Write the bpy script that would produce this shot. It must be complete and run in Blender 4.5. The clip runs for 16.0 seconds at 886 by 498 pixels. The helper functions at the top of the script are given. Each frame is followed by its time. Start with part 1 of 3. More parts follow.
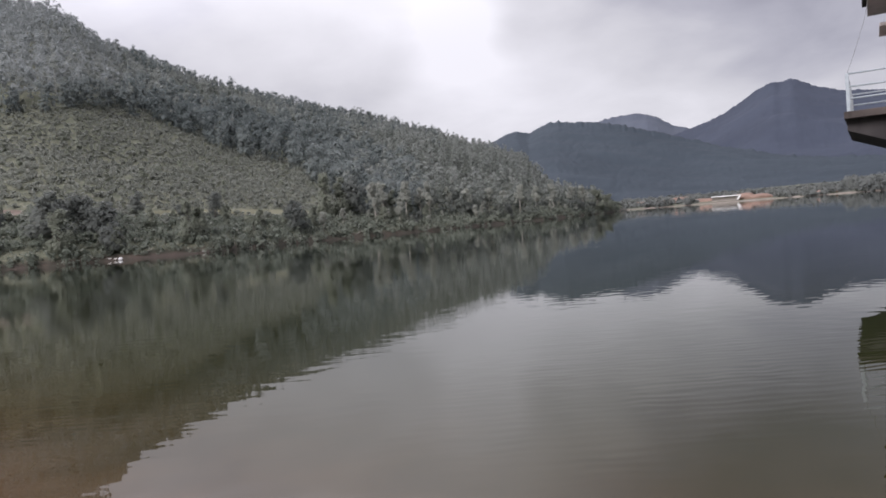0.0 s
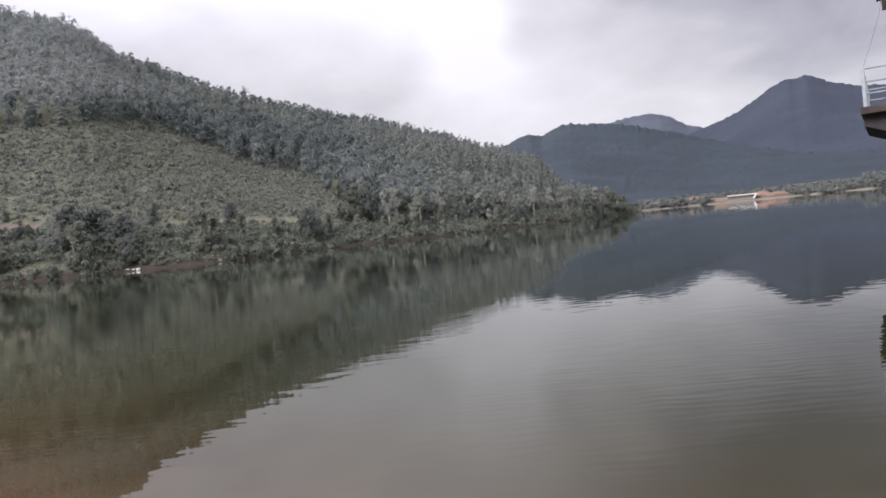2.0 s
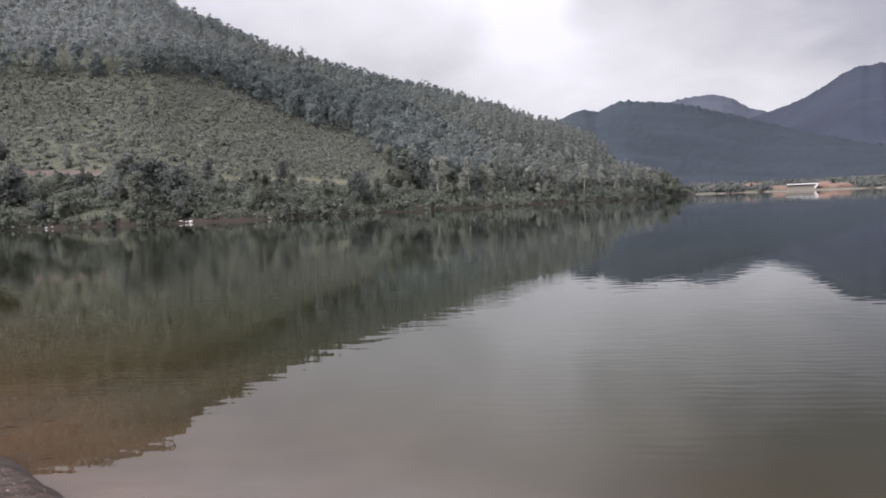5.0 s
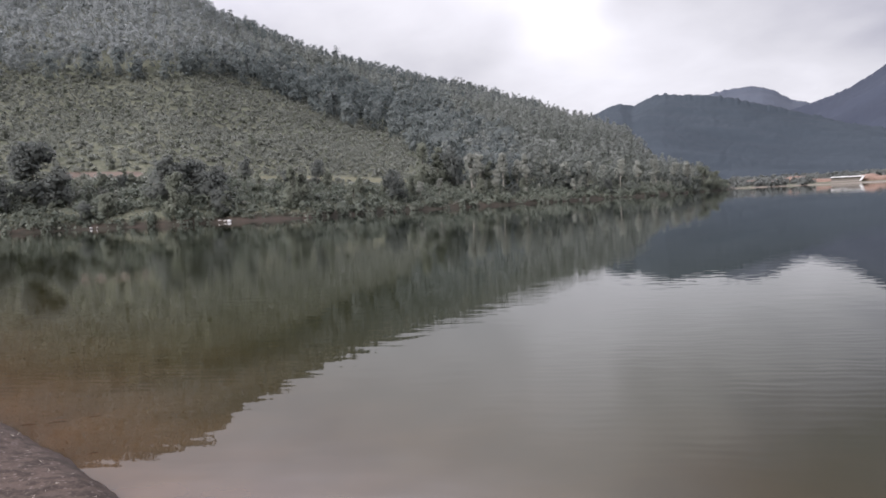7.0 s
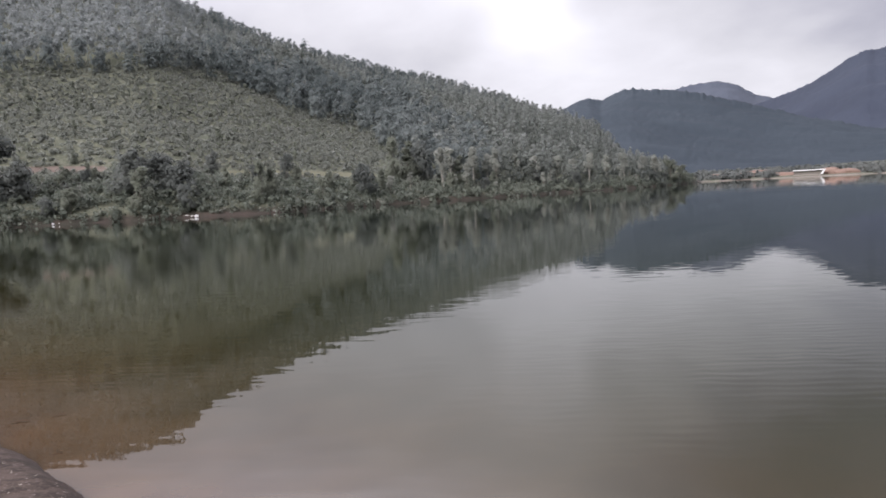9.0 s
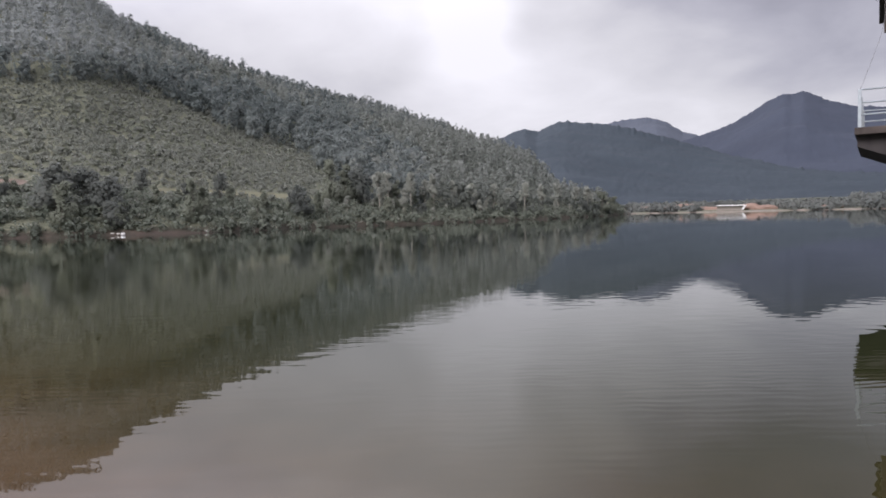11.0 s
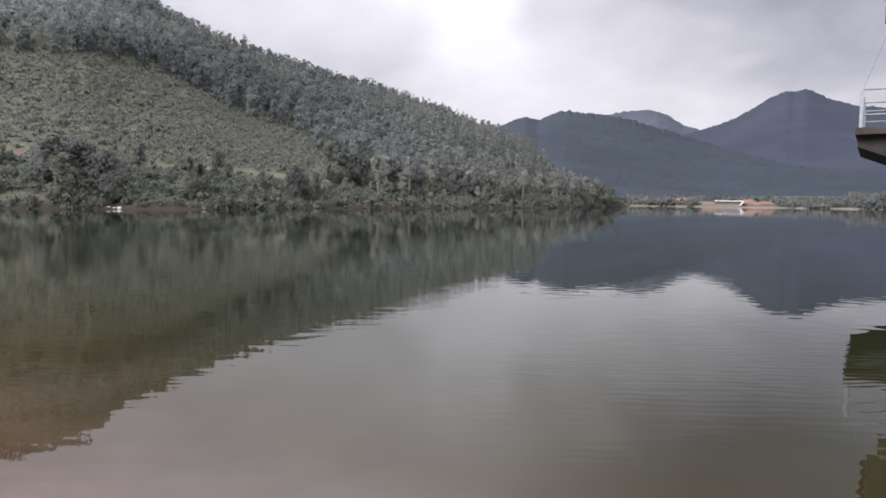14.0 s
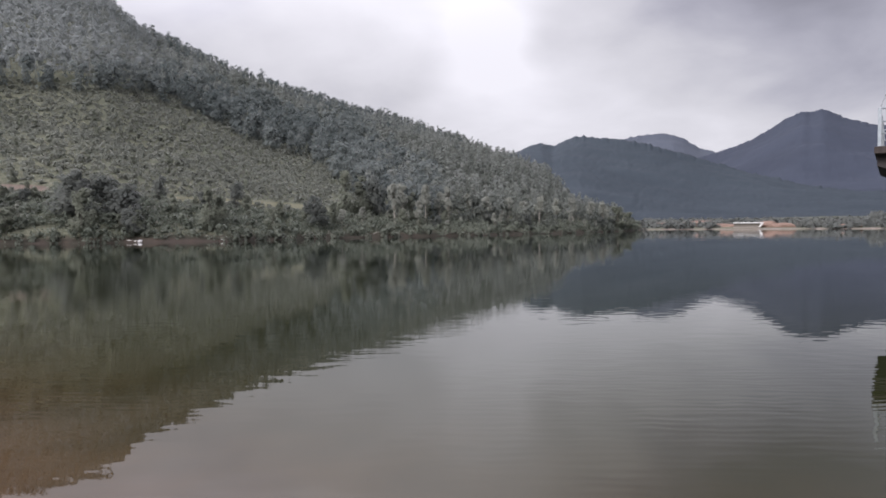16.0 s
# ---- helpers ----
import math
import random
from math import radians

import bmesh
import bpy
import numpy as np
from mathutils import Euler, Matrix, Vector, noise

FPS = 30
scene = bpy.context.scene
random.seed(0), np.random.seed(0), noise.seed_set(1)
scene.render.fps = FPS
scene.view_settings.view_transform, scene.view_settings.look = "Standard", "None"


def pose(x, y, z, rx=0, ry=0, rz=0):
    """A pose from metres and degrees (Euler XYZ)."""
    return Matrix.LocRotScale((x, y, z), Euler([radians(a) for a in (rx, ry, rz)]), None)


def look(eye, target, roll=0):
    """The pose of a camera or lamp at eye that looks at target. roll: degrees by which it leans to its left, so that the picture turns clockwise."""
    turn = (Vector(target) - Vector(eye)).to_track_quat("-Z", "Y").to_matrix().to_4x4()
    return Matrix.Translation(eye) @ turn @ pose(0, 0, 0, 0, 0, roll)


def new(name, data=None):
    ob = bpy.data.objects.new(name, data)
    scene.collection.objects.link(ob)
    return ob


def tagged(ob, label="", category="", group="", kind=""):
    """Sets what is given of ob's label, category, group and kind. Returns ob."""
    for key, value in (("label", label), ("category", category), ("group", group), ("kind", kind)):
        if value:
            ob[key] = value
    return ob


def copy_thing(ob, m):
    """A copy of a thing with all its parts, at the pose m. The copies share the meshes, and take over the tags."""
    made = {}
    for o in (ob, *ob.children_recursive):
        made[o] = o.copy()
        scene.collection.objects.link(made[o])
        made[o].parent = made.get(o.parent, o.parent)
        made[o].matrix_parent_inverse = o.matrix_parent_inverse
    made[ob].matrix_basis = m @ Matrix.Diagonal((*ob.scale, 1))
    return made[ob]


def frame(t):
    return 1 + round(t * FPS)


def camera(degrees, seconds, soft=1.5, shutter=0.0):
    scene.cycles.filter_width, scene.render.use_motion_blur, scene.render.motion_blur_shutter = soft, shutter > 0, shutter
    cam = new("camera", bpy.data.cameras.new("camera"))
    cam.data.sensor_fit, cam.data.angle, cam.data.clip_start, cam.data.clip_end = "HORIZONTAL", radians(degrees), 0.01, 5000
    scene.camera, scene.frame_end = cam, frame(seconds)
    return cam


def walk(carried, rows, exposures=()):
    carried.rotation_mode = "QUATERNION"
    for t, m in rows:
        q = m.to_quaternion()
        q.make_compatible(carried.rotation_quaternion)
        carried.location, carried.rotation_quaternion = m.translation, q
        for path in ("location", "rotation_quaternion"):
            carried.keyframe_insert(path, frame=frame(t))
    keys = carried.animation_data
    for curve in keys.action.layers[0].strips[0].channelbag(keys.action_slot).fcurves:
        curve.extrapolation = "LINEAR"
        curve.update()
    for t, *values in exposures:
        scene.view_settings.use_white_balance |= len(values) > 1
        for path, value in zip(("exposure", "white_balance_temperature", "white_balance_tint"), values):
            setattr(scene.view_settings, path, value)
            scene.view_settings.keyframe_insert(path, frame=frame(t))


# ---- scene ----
cam = camera(65.0, 16.0, soft=1.75)

# ---- the camera: held in one place above the bank, turning ----
EYE = (0.0, 0.0, 1.5)
TURNS = [  # seconds, yaw, pitch, roll
    (0.0, 1.156, -2.351, 4.564),
    (0.5, 2.478, -3.516, 3.749),
    (0.7, 3.190, -4.351, 2.857),
    (1.0, 2.897, -4.976, 2.688),
    (1.5, 2.502, -4.189, 3.262),
    (1.7, 2.647, -3.497, 3.945),
    (2.0, 2.321, -1.859, 5.684),
    (2.5, 3.167, -1.726, 5.672),
    (3.0, 3.365, -2.651, 4.975),
    (3.5, 3.365, -2.983, 4.492),
    (4.0, 3.705, -3.159, 4.277),
    (4.5, 4.695, -3.327, 2.289),
    (4.7, 5.131, -4.454, 1.697),
    (5.0, 6.250, -4.054, 2.207),
    (5.2, 6.906, -4.877, 2.043),
    (7.3, 9.144, -4.121, 2.881),
    (7.5, 8.926, -4.210, 3.083),
    (8.0, 8.786, -3.932, 3.222),
    (8.5, 8.861, -4.138, 3.120),
    (8.8, 8.786, -4.403, 2.236),
    (9.0, 6.641, -4.764, 2.977),
    (9.1, 1.815, -3.871, 2.077),
    (9.2, -0.148, -4.606, 2.114),
    (9.3, -0.428, -4.434, 1.844),
    (9.5, 0.598, -3.561, 1.408),
    (9.7, 1.025, -2.854, 0.847),
    (12.0, 1.731, -3.070, 1.725),
    (12.5, 1.678, -3.637, 1.763),
    (13.0, 1.092, -4.837, 1.219),
    (13.3, 1.206, -5.586, 0.514),
    (13.5, 1.367, -5.515, 0.392),
    (14.0, 1.302, -4.084, -0.689),
    (14.5, 0.000, -3.630, 0.000),
    (14.7, -0.738, -3.782, 0.170),
    (15.0, -2.713, -2.840, 0.185),
    (15.3, -0.722, -2.293, 0.165),
    (15.5, 0.515, -1.982, 0.868),
    (16.0, 2.658, -1.831, 0.406),
]
walk(cam, [(t, pose(*EYE, 90 + p, r, y)) for t, y, p, r in TURNS], exposures=[(t, e, 6170, 17) for t, e in ((0.0, -0.05), (1.0, 0.0), (1.7, 0.06), (2.1, 0.04), (2.5, -0.04), (3.5, -0.06), (4.5, 0.0), (7.3, 0.11), (9.0, 0.11), (9.5, 0.03), (12.0, 0.0), (13.0, 0.02), (13.5, 0.07), (14.2, 0.07), (15.2, 0.05), (16.0, -0.06))])

# ---- sky and sun: overcast, the sun high behind the bank, thin bright cloud over the hills ----
SUN_AZ, SUN_EL = radians(216), radians(30)
SUN_DIR = Vector((math.sin(SUN_AZ) * math.cos(SUN_EL), math.cos(SUN_AZ) * math.cos(SUN_EL), math.sin(SUN_EL)))

# masses of cloud: bearing, height, half width, half height in degrees, and how much lighter or darker
CLOUDS = ((2, 13.5, 11, 7, 0.46), (13, 7, 12, 4.5, 0.19), (28, 20, 13, 6.5, -0.27), (14, 22, 9, 4.5, -0.22), (-15, 14, 9, 6, 0.12), (19, 6, 7, 3, 0.10), (7, 15.5, 2.6, 5, -0.14), (-6, 10, 4, 6, -0.09), (1, 17.5, 6, 4, 0.22), (20, 13, 4, 4, 0.08))


class Nodes:
    """Short hand for building a node tree."""

    def __init__(self, tree):
        self.tree = tree
        tree.nodes.clear()

    def add(self, kind):
        return self.tree.nodes.new(kind)

    def put(self, socket, value):
        if isinstance(value, bpy.types.NodeSocket):
            self.tree.links.new(value, socket)
        elif isinstance(value, (tuple, list)) and len(value) == 3 and socket.type == "RGBA":
            socket.default_value = (*value, 1)
        else:
            socket.default_value = value

    def math(self, op, a, b=0.0, c=0.0, clamp=False):
        n = self.add("ShaderNodeMath")
        n.operation, n.use_clamp = op, clamp
        for i, v in enumerate((a, b, c)):
            self.put(n.inputs[i], v)
        return n.outputs[0]

    def vec(self, op, a, b=(0, 0, 0)):
        n = self.add("ShaderNodeVectorMath")
        n.operation = op
        self.put(n.inputs[0], a)
        self.put(n.inputs[1], b)
        return n.outputs["Value" if op in ("DOT_PRODUCT", "LENGTH") else "Vector"]

    def noise(self, vector, scale, detail=3.0, rough=0.5, distortion=0.0):
        n = self.add("ShaderNodeTexNoise")
        self.put(n.inputs["Vector"], vector)
        for key, v in (("Scale", scale), ("Detail", detail), ("Roughness", rough), ("Distortion", distortion)):
            n.inputs[key].default_value = v
        return n.outputs["Fac"]

    def ramp(self, value, lo, hi, a=0.0, b=1.0, smooth=True):
        n = self.add("ShaderNodeMapRange")
        n.interpolation_type = "SMOOTHSTEP" if smooth else "LINEAR"
        for i, v in enumerate((value, lo, hi, a, b)):
            self.put(n.inputs[i], v)
        return n.outputs[0]

    def mix(self, fac, a, b, blend="MIX"):
        n = self.add("ShaderNodeMix")
        n.data_type, n.blend_type = "RGBA", blend
        self.put(n.inputs[0], fac)
        self.put(n.inputs[6], a)
        self.put(n.inputs[7], b)
        return n.outputs[2]

    def combine(self, x, y, z):
        n = self.add("ShaderNodeCombineXYZ")
        for i, v in enumerate((x, y, z)):
            self.put(n.inputs[i], v)
        return n.outputs[0]


world = bpy.data.worlds.new("overcast_sky")
scene.world = world
world.use_nodes = True
N = Nodes(world.node_tree)
way = N.vec("NORMALIZE", N.add("ShaderNodeTexCoord").outputs["Generated"])
sep = N.add("ShaderNodeSeparateXYZ")
N.put(sep.inputs[0], way)
height = N.math("ADD", N.math("MAXIMUM", sep.outputs[2], 0.0), 0.30)
deck = N.combine(N.math("DIVIDE", sep.outputs[0], height), N.math("DIVIDE", sep.outputs[1], height), 0.0)
soft_cloud = N.noise(N.vec("ADD", deck, (3.1, 0.4, 0.0)), 1.1, 4.0, 0.5, 0.2)
fine_cloud = N.noise(N.vec("ADD", deck, (7.7, 2.3, 0.0)), 3.0, 5.0, 0.55, 0.3)
bearing = N.math("MULTIPLY", N.math("ARCTAN2", sep.outputs[0], sep.outputs[1]), 180 / math.pi)
lift = N.math("MULTIPLY", N.math("ARCSINE", sep.outputs[2]), 180 / math.pi)
warp = N.math("MULTIPLY", N.math("SUBTRACT", N.noise(deck, 1.6, 3.0, 0.5), 0.5), 16.0)


def lobe(az, el, wide, high):
    """A soft lighter or darker mass of cloud about a bearing and a height, in degrees."""
    u = N.math("DIVIDE", N.math("SUBTRACT", N.math("ADD", bearing, warp), az), wide)
    v = N.math("DIVIDE", N.math("SUBTRACT", N.math("MULTIPLY_ADD", warp, 0.4, lift), el), high)
    return N.math("POWER", 2.718, N.math("MULTIPLY", N.math("ADD", N.math("MULTIPLY", u, u), N.math("MULTIPLY", v, v)), -1.0))


cloud = N.math("ADD", N.math("MULTIPLY", N.math("SUBTRACT", soft_cloud, 0.5), 0.50), N.math("MULTIPLY", N.math("SUBTRACT", fine_cloud, 0.5), 0.40))
value = N.math("ADD", 0.595, cloud)
for az, el, wide, high, gain in CLOUDS:
    value = N.math("MULTIPLY_ADD", lobe(az, el, wide, high), gain, value)
value = N.math("MINIMUM", value, N.math("MULTIPLY_ADD", value, 0.75, 0.1625))  # the brightest cloud evens out
value = N.math("MINIMUM", N.math("MAXIMUM", value, 0.30), 0.98)
overhead = N.ramp(sep.outputs[2], 0.42, 0.85, 1.0, 2.4)  # thicker light from overhead, as under any overcast sky
grey = N.mix(N.ramp(value, 0.40, 0.75), (0.93, 0.918, 0.995), (1.0, 0.985, 0.978))
thin = N.math("MULTIPLY", lobe(-24, 33, 27, 9.5), 4.6)  # a thin place in the cloud, high over the hill
bright = N.math("ADD", N.math("MULTIPLY", value, overhead), thin)
cloud_colour = N.vec("MULTIPLY", grey, N.combine(bright, bright, bright))
sky = N.add("ShaderNodeTexSky")
sky.sky_type, sky.sun_disc, sky.sun_elevation, sky.sun_rotation = "NISHITA", False, SUN_EL, SUN_AZ
clear = N.vec("MULTIPLY", sky.outputs[0], (0.08, 0.08, 0.08))
covered = N.mix(0.94, clear, cloud_colour)
below = N.ramp(sep.outputs[2], -0.05, 0.0)
background = N.add("ShaderNodeBackground")
N.put(background.inputs[0], N.mix(below, (0.1, 0.1, 0.09), covered))
background.inputs[1].default_value = 1.0
N.put(N.add("ShaderNodeOutputWorld").inputs[0], background.outputs[0])

sun = new("sun", bpy.data.lights.new("sun", "SUN"))
sun.data.energy, sun.data.angle, sun.data.color = 3.6, radians(30), (1.0, 0.97, 0.93)
sun.matrix_world = look(SUN_DIR * 50, (0, 0, 0))


# ---- materials ----
def material(name, rough=0.8, specular=0.3):
    m = bpy.data.materials.new(name)
    m.use_nodes = True
    n = Nodes(m.node_tree)
    b = n.add("ShaderNodeBsdfPrincipled")
    b.inputs["Roughness"].default_value = rough
    b.inputs["Specular IOR Level"].default_value = specular
    n.put(n.add("ShaderNodeOutputMaterial").inputs[0], b.outputs[0])
    return m, n, b


def bump(n, b, height, strength, distance):
    k = n.add("ShaderNodeBump")
    k.inputs["Strength"].default_value, k.inputs["Distance"].default_value = strength, distance
    n.put(k.inputs["Height"], height)
    n.put(b.inputs["Normal"], k.outputs[0])


def place(n):
    return n.add("ShaderNodeNewGeometry").outputs["Position"]


def leaf_material(name, dark, light, dry):
    """Foliage: differs from clump to clump and from tree to tree."""
    m, n, b = material(name, 0.6, 0.25)
    island = n.add("ShaderNodeNewGeometry").outputs["Random Per Island"]
    tone = n.add("ShaderNodeAttribute")
    tone.attribute_name = "tone"
    tone = tone.outputs["Fac"]
    own = n.add("ShaderNodeObjectInfo").outputs["Random"]
    single = n.math("LESS_THAN", tone, -0.5)  # single trees take their own chance, woods a tone for each plant
    spread = n.math("ADD", n.math("MULTIPLY", island, 0.18), n.math("MULTIPLY", n.math("ADD", n.math("MULTIPLY", single, own), n.math("MULTIPLY", n.math("SUBTRACT", 1.0, single), tone)), 0.82))
    colour = n.mix(spread, dark, light)
    colour = n.mix(n.ramp(island, 0.9, 1.0, 0.0, 0.7), colour, dry)
    n.put(b.inputs["Base Color"], colour)
    thin = n.add("ShaderNodeBsdfTranslucent")
    n.put(thin.inputs[0], colour)
    both = n.add("ShaderNodeMixShader")
    both.inputs[0].default_value = 0.5
    n.put(both.inputs[1], b.outputs[0])
    n.put(both.inputs[2], thin.outputs[0])
    out = [k for k in n.tree.nodes if k.type == "OUTPUT_MATERIAL"][0]
    n.put(out.inputs[0], both.outputs[0])
    return m


# Leaf colours are lifted and greyed to take in the haze over the hill.
LEAF_FOREST = leaf_material("forest_leaves", (0.120, 0.132, 0.118), (0.190, 0.205, 0.178), (0.212, 0.208, 0.176))
LEAF_GUM = leaf_material("gum_leaves", (0.215, 0.232, 0.216), (0.320, 0.336, 0.306), (0.33, 0.326, 0.29))
# High woods: haze on the upper hillside painted as paler, bluer leaves.
LEAF_HIGH_HAZE = leaf_material("hazy_high_leaves", (0.225, 0.246, 0.242), (0.318, 0.338, 0.330), (0.32, 0.32, 0.30))
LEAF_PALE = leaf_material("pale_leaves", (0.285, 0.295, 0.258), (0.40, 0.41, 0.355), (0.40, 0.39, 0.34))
LEAF_DARK = leaf_material("dark_leaves", (0.128, 0.150, 0.147), (0.218, 0.243, 0.232), (0.225, 0.226, 0.202))
LEAF_TREE = leaf_material("acacia_leaves", (0.112, 0.122, 0.112), (0.172, 0.184, 0.166), (0.185, 0.180, 0.160))
LEAF_BUSH = leaf_material("bush_leaves", (0.178, 0.193, 0.150), (0.255, 0.270, 0.212), (0.265, 0.258, 0.212))
LEAF_SHRUB = leaf_material("shrub_leaves", (0.178, 0.188, 0.159), (0.233, 0.244, 0.206), (0.25, 0.243, 0.205))
LEAF_BANK = leaf_material("bank_leaves", (0.142, 0.160, 0.127), (0.240, 0.261, 0.209), (0.336, 0.325, 0.266))
LEAF_FAR = leaf_material("far_scrub_leaves", (0.150, 0.160, 0.150), (0.215, 0.225, 0.205), (0.24, 0.229, 0.207))

def simple(name, a, b_colour, scale, rough=0.85, relief=0.01, specular=0.3):
    """A matt surface with blotches and grain."""
    m, n, b = material(name, rough, specular)
    p = place(n)
    big = n.noise(p, scale, 4.0, 0.6)
    fine = n.noise(p, scale * 14, 4.0, 0.65)
    f = n.math("ADD", n.math("MULTIPLY", n.ramp(big, 0.3, 0.7), 0.65), n.math("MULTIPLY", fine, 0.35))
    n.put(b.inputs["Base Color"], n.mix(f, a, b_colour))
    bump(n, b, n.math("ADD", big, n.math("MULTIPLY", fine, 0.4)), 0.6, relief)
    return m


BARK = simple("bark", (0.10, 0.09, 0.075), (0.24, 0.22, 0.19), 3.0)
BARK_PALE = simple("pale_bark", (0.28, 0.26, 0.22), (0.46, 0.43, 0.38), 3.0)
WHITE_METAL = simple("white_painted_steel", (0.29, 0.325, 0.35), (0.40, 0.435, 0.46), 6.0, 0.45, 0.001)
WHITE_WALL = simple("whitewashed_concrete", (0.62, 0.61, 0.60), (0.80, 0.79, 0.78), 0.8)
STONE = simple("pale_stone", (0.38, 0.36, 0.33), (0.62, 0.60, 0.57), 4.0)
TWIG = simple("wet_twig", (0.06, 0.048, 0.036), (0.10, 0.08, 0.06), 20.0)
WIRE = simple("wire", (0.10, 0.10, 0.10), (0.2, 0.2, 0.2), 20.0)
DULL_CONCRETE = simple("stained_weir_concrete", (0.24, 0.20, 0.18), (0.36, 0.31, 0.285), 1.2)
RED_SOIL = simple("red_soil", (0.19, 0.125, 0.098), (0.28, 0.19, 0.15), 0.5)
STRAW = simple("straw", (0.35, 0.31, 0.25), (0.55, 0.50, 0.42), 30.0)


def streaked(name, clean, dirty, stain, amount, tide=0.0, width=3.2):
    """Weathered concrete or render with rain streaks; tide: height of the dark water mark."""
    m, n, b = material(name, 0.88, 0.25)
    p = place(n)
    big = n.noise(p, 0.9, 4.0, 0.6)
    streak = n.noise(n.vec("MULTIPLY", p, (width, width, width * 0.07)), 1.0, 4.0, 0.6)
    fine = n.noise(p, 22.0, 4.0, 0.65)
    colour = n.mix(n.ramp(big, 0.35, 0.7), clean, dirty)
    colour = n.mix(n.math("MULTIPLY", n.ramp(streak, 0.48, 0.72), amount), colour, stain)
    colour = n.mix(n.math("MULTIPLY", fine, 0.25), colour, stain)
    if tide:
        s = n.add("ShaderNodeSeparateXYZ")
        n.put(s.inputs[0], p)
        edge = n.math("ADD", s.outputs[2], n.math("MULTIPLY", n.math("SUBTRACT", n.noise(p, 1.6, 3.0), 0.5), 0.14))
        side = n.vec("DOT_PRODUCT", p, (math.cos(radians(30.5)), -math.sin(radians(30.5)), 0.0))
        seep = n.math("MULTIPLY", n.ramp(side, 0.985, 1.03), n.ramp(n.math("ADD", side, n.math("MULTIPLY", streak, 0.8)), 1.9, 3.2, 0.95, 0.6))
        runs = n.noise(n.vec("MULTIPLY", p, (5.0, 5.0, 0.25)), 1.0, 3.0, 0.55)
        reach = n.math("ADD", s.outputs[2], n.math("MULTIPLY", n.math("SUBTRACT", runs, 0.5), 4.5))
        seep = n.math("MULTIPLY", seep, n.ramp(reach, 0.5, 1.9, 0.58, 1.0))
        colour = n.mix(seep, colour, stain)  # brown seepage down the front
        colour = n.mix(n.ramp(edge, tide - 0.06, tide + 0.05, 1.0, 0.0), colour, (0.024, 0.018, 0.016))
    n.put(b.inputs["Base Color"], colour)
    bump(n, b, n.math("ADD", big, n.math("MULTIPLY", fine, 0.3)), 0.5, 0.012)
    return m


PIER = streaked("weathered_pier_concrete", (0.47, 0.41, 0.39), (0.35, 0.30, 0.285), (0.055, 0.037, 0.030), 0.95, 0.27, 1.5)
SLAB = streaked("stained_slab_concrete", (0.11, 0.088, 0.079), (0.06, 0.049, 0.045), (0.026, 0.022, 0.02), 0.95)
RENDERED = streaked("cream_render", (0.66, 0.53, 0.445), (0.59, 0.47, 0.395), (0.40, 0.31, 0.255), 0.16)
FASCIA = streaked("mossy_fascia", (0.62, 0.53, 0.47), (0.50, 0.43, 0.38), (0.24, 0.21, 0.18), 0.6)
SOFFIT = streaked("grey_soffit", (0.60, 0.54, 0.53), (0.50, 0.45, 0.44), (0.33, 0.29, 0.28), 0.4)
# Dark roof edge, also the painted shade under the tower's slab.
ROOF_AND_SHADE = streaked("dark_roof_edge_and_shade", (0.062, 0.055, 0.054), (0.044, 0.039, 0.039), (0.026, 0.023, 0.023), 0.6)

# the near bank's water line: points where BANK . (x, y) = BANK_OFF
BANK, BANK_OFF = (0.565, 0.825), 1.34

m, n, b = material("ground", 0.95, 0.2)
p = place(n)
sep = n.add("ShaderNodeSeparateXYZ")
n.put(sep.inputs[0], p)
big, fine, grain = n.noise(p, 0.09, 4.0, 0.6), n.noise(p, 0.9, 4.0, 0.65), n.noise(p, 9.0, 4.0, 0.7)
grass = n.mix(n.ramp(big, 0.35, 0.65), (0.125, 0.130, 0.092), (0.155, 0.155, 0.110))
grass = n.mix(n.ramp(n.noise(p, 2.2, 4.0, 0.7), 0.42, 0.62), grass, (0.070, 0.076, 0.052))
soil = n.mix(n.ramp(fine, 0.35, 0.7), (0.18, 0.138, 0.114), (0.125, 0.098, 0.082))
reach = n.vec("LENGTH", n.vec("MULTIPLY", p, (1.0, 1.0, 0.0)))
bare = n.add("ShaderNodeAttribute")
bare.attribute_name = "bare"
edge = n.math("ADD", bare.outputs["Fac"], n.math("MULTIPLY", n.math("SUBTRACT", fine, 0.5), 0.7))
soil = n.mix(n.ramp(reach, 225.0, 245.0), soil, n.mix(n.ramp(fine, 0.35, 0.7), (0.27, 0.235, 0.21), (0.20, 0.155, 0.13)))  # paler sand on the far shore
shore = n.mix(n.ramp(edge, 0.3, 0.6), grass, soil)
dry = n.add("ShaderNodeAttribute")
dry.attribute_name = "dry"
shore = n.mix(n.ramp(n.math("ADD", dry.outputs["Fac"], n.math("MULTIPLY", n.math("SUBTRACT", fine, 0.5), 0.6)), 0.3, 0.7), shore, n.mix(grain, (0.175, 0.168, 0.11), (0.135, 0.132, 0.085)))
damp = n.math("MULTIPLY", n.ramp(sep.outputs[2], 0.35, 1.1, 0.85, 0.0), n.ramp(reach, 205.0, 235.0, 1.0, 0.0))
shore = n.mix(damp, shore, n.mix(n.ramp(fine, 0.45, 0.7), (0.034, 0.028, 0.023), (0.066, 0.046, 0.038)))
bank_soil = n.mix(n.ramp(n.noise(p, 9.0, 6.0, 0.75), 0.40, 0.60), (0.098, 0.072, 0.060), (0.046, 0.034, 0.028))
bank_soil = n.mix(n.ramp(n.noise(p, 38.0, 3.0, 0.6), 0.58, 0.72, 0.0, 0.75), bank_soil, (0.27, 0.225, 0.20))
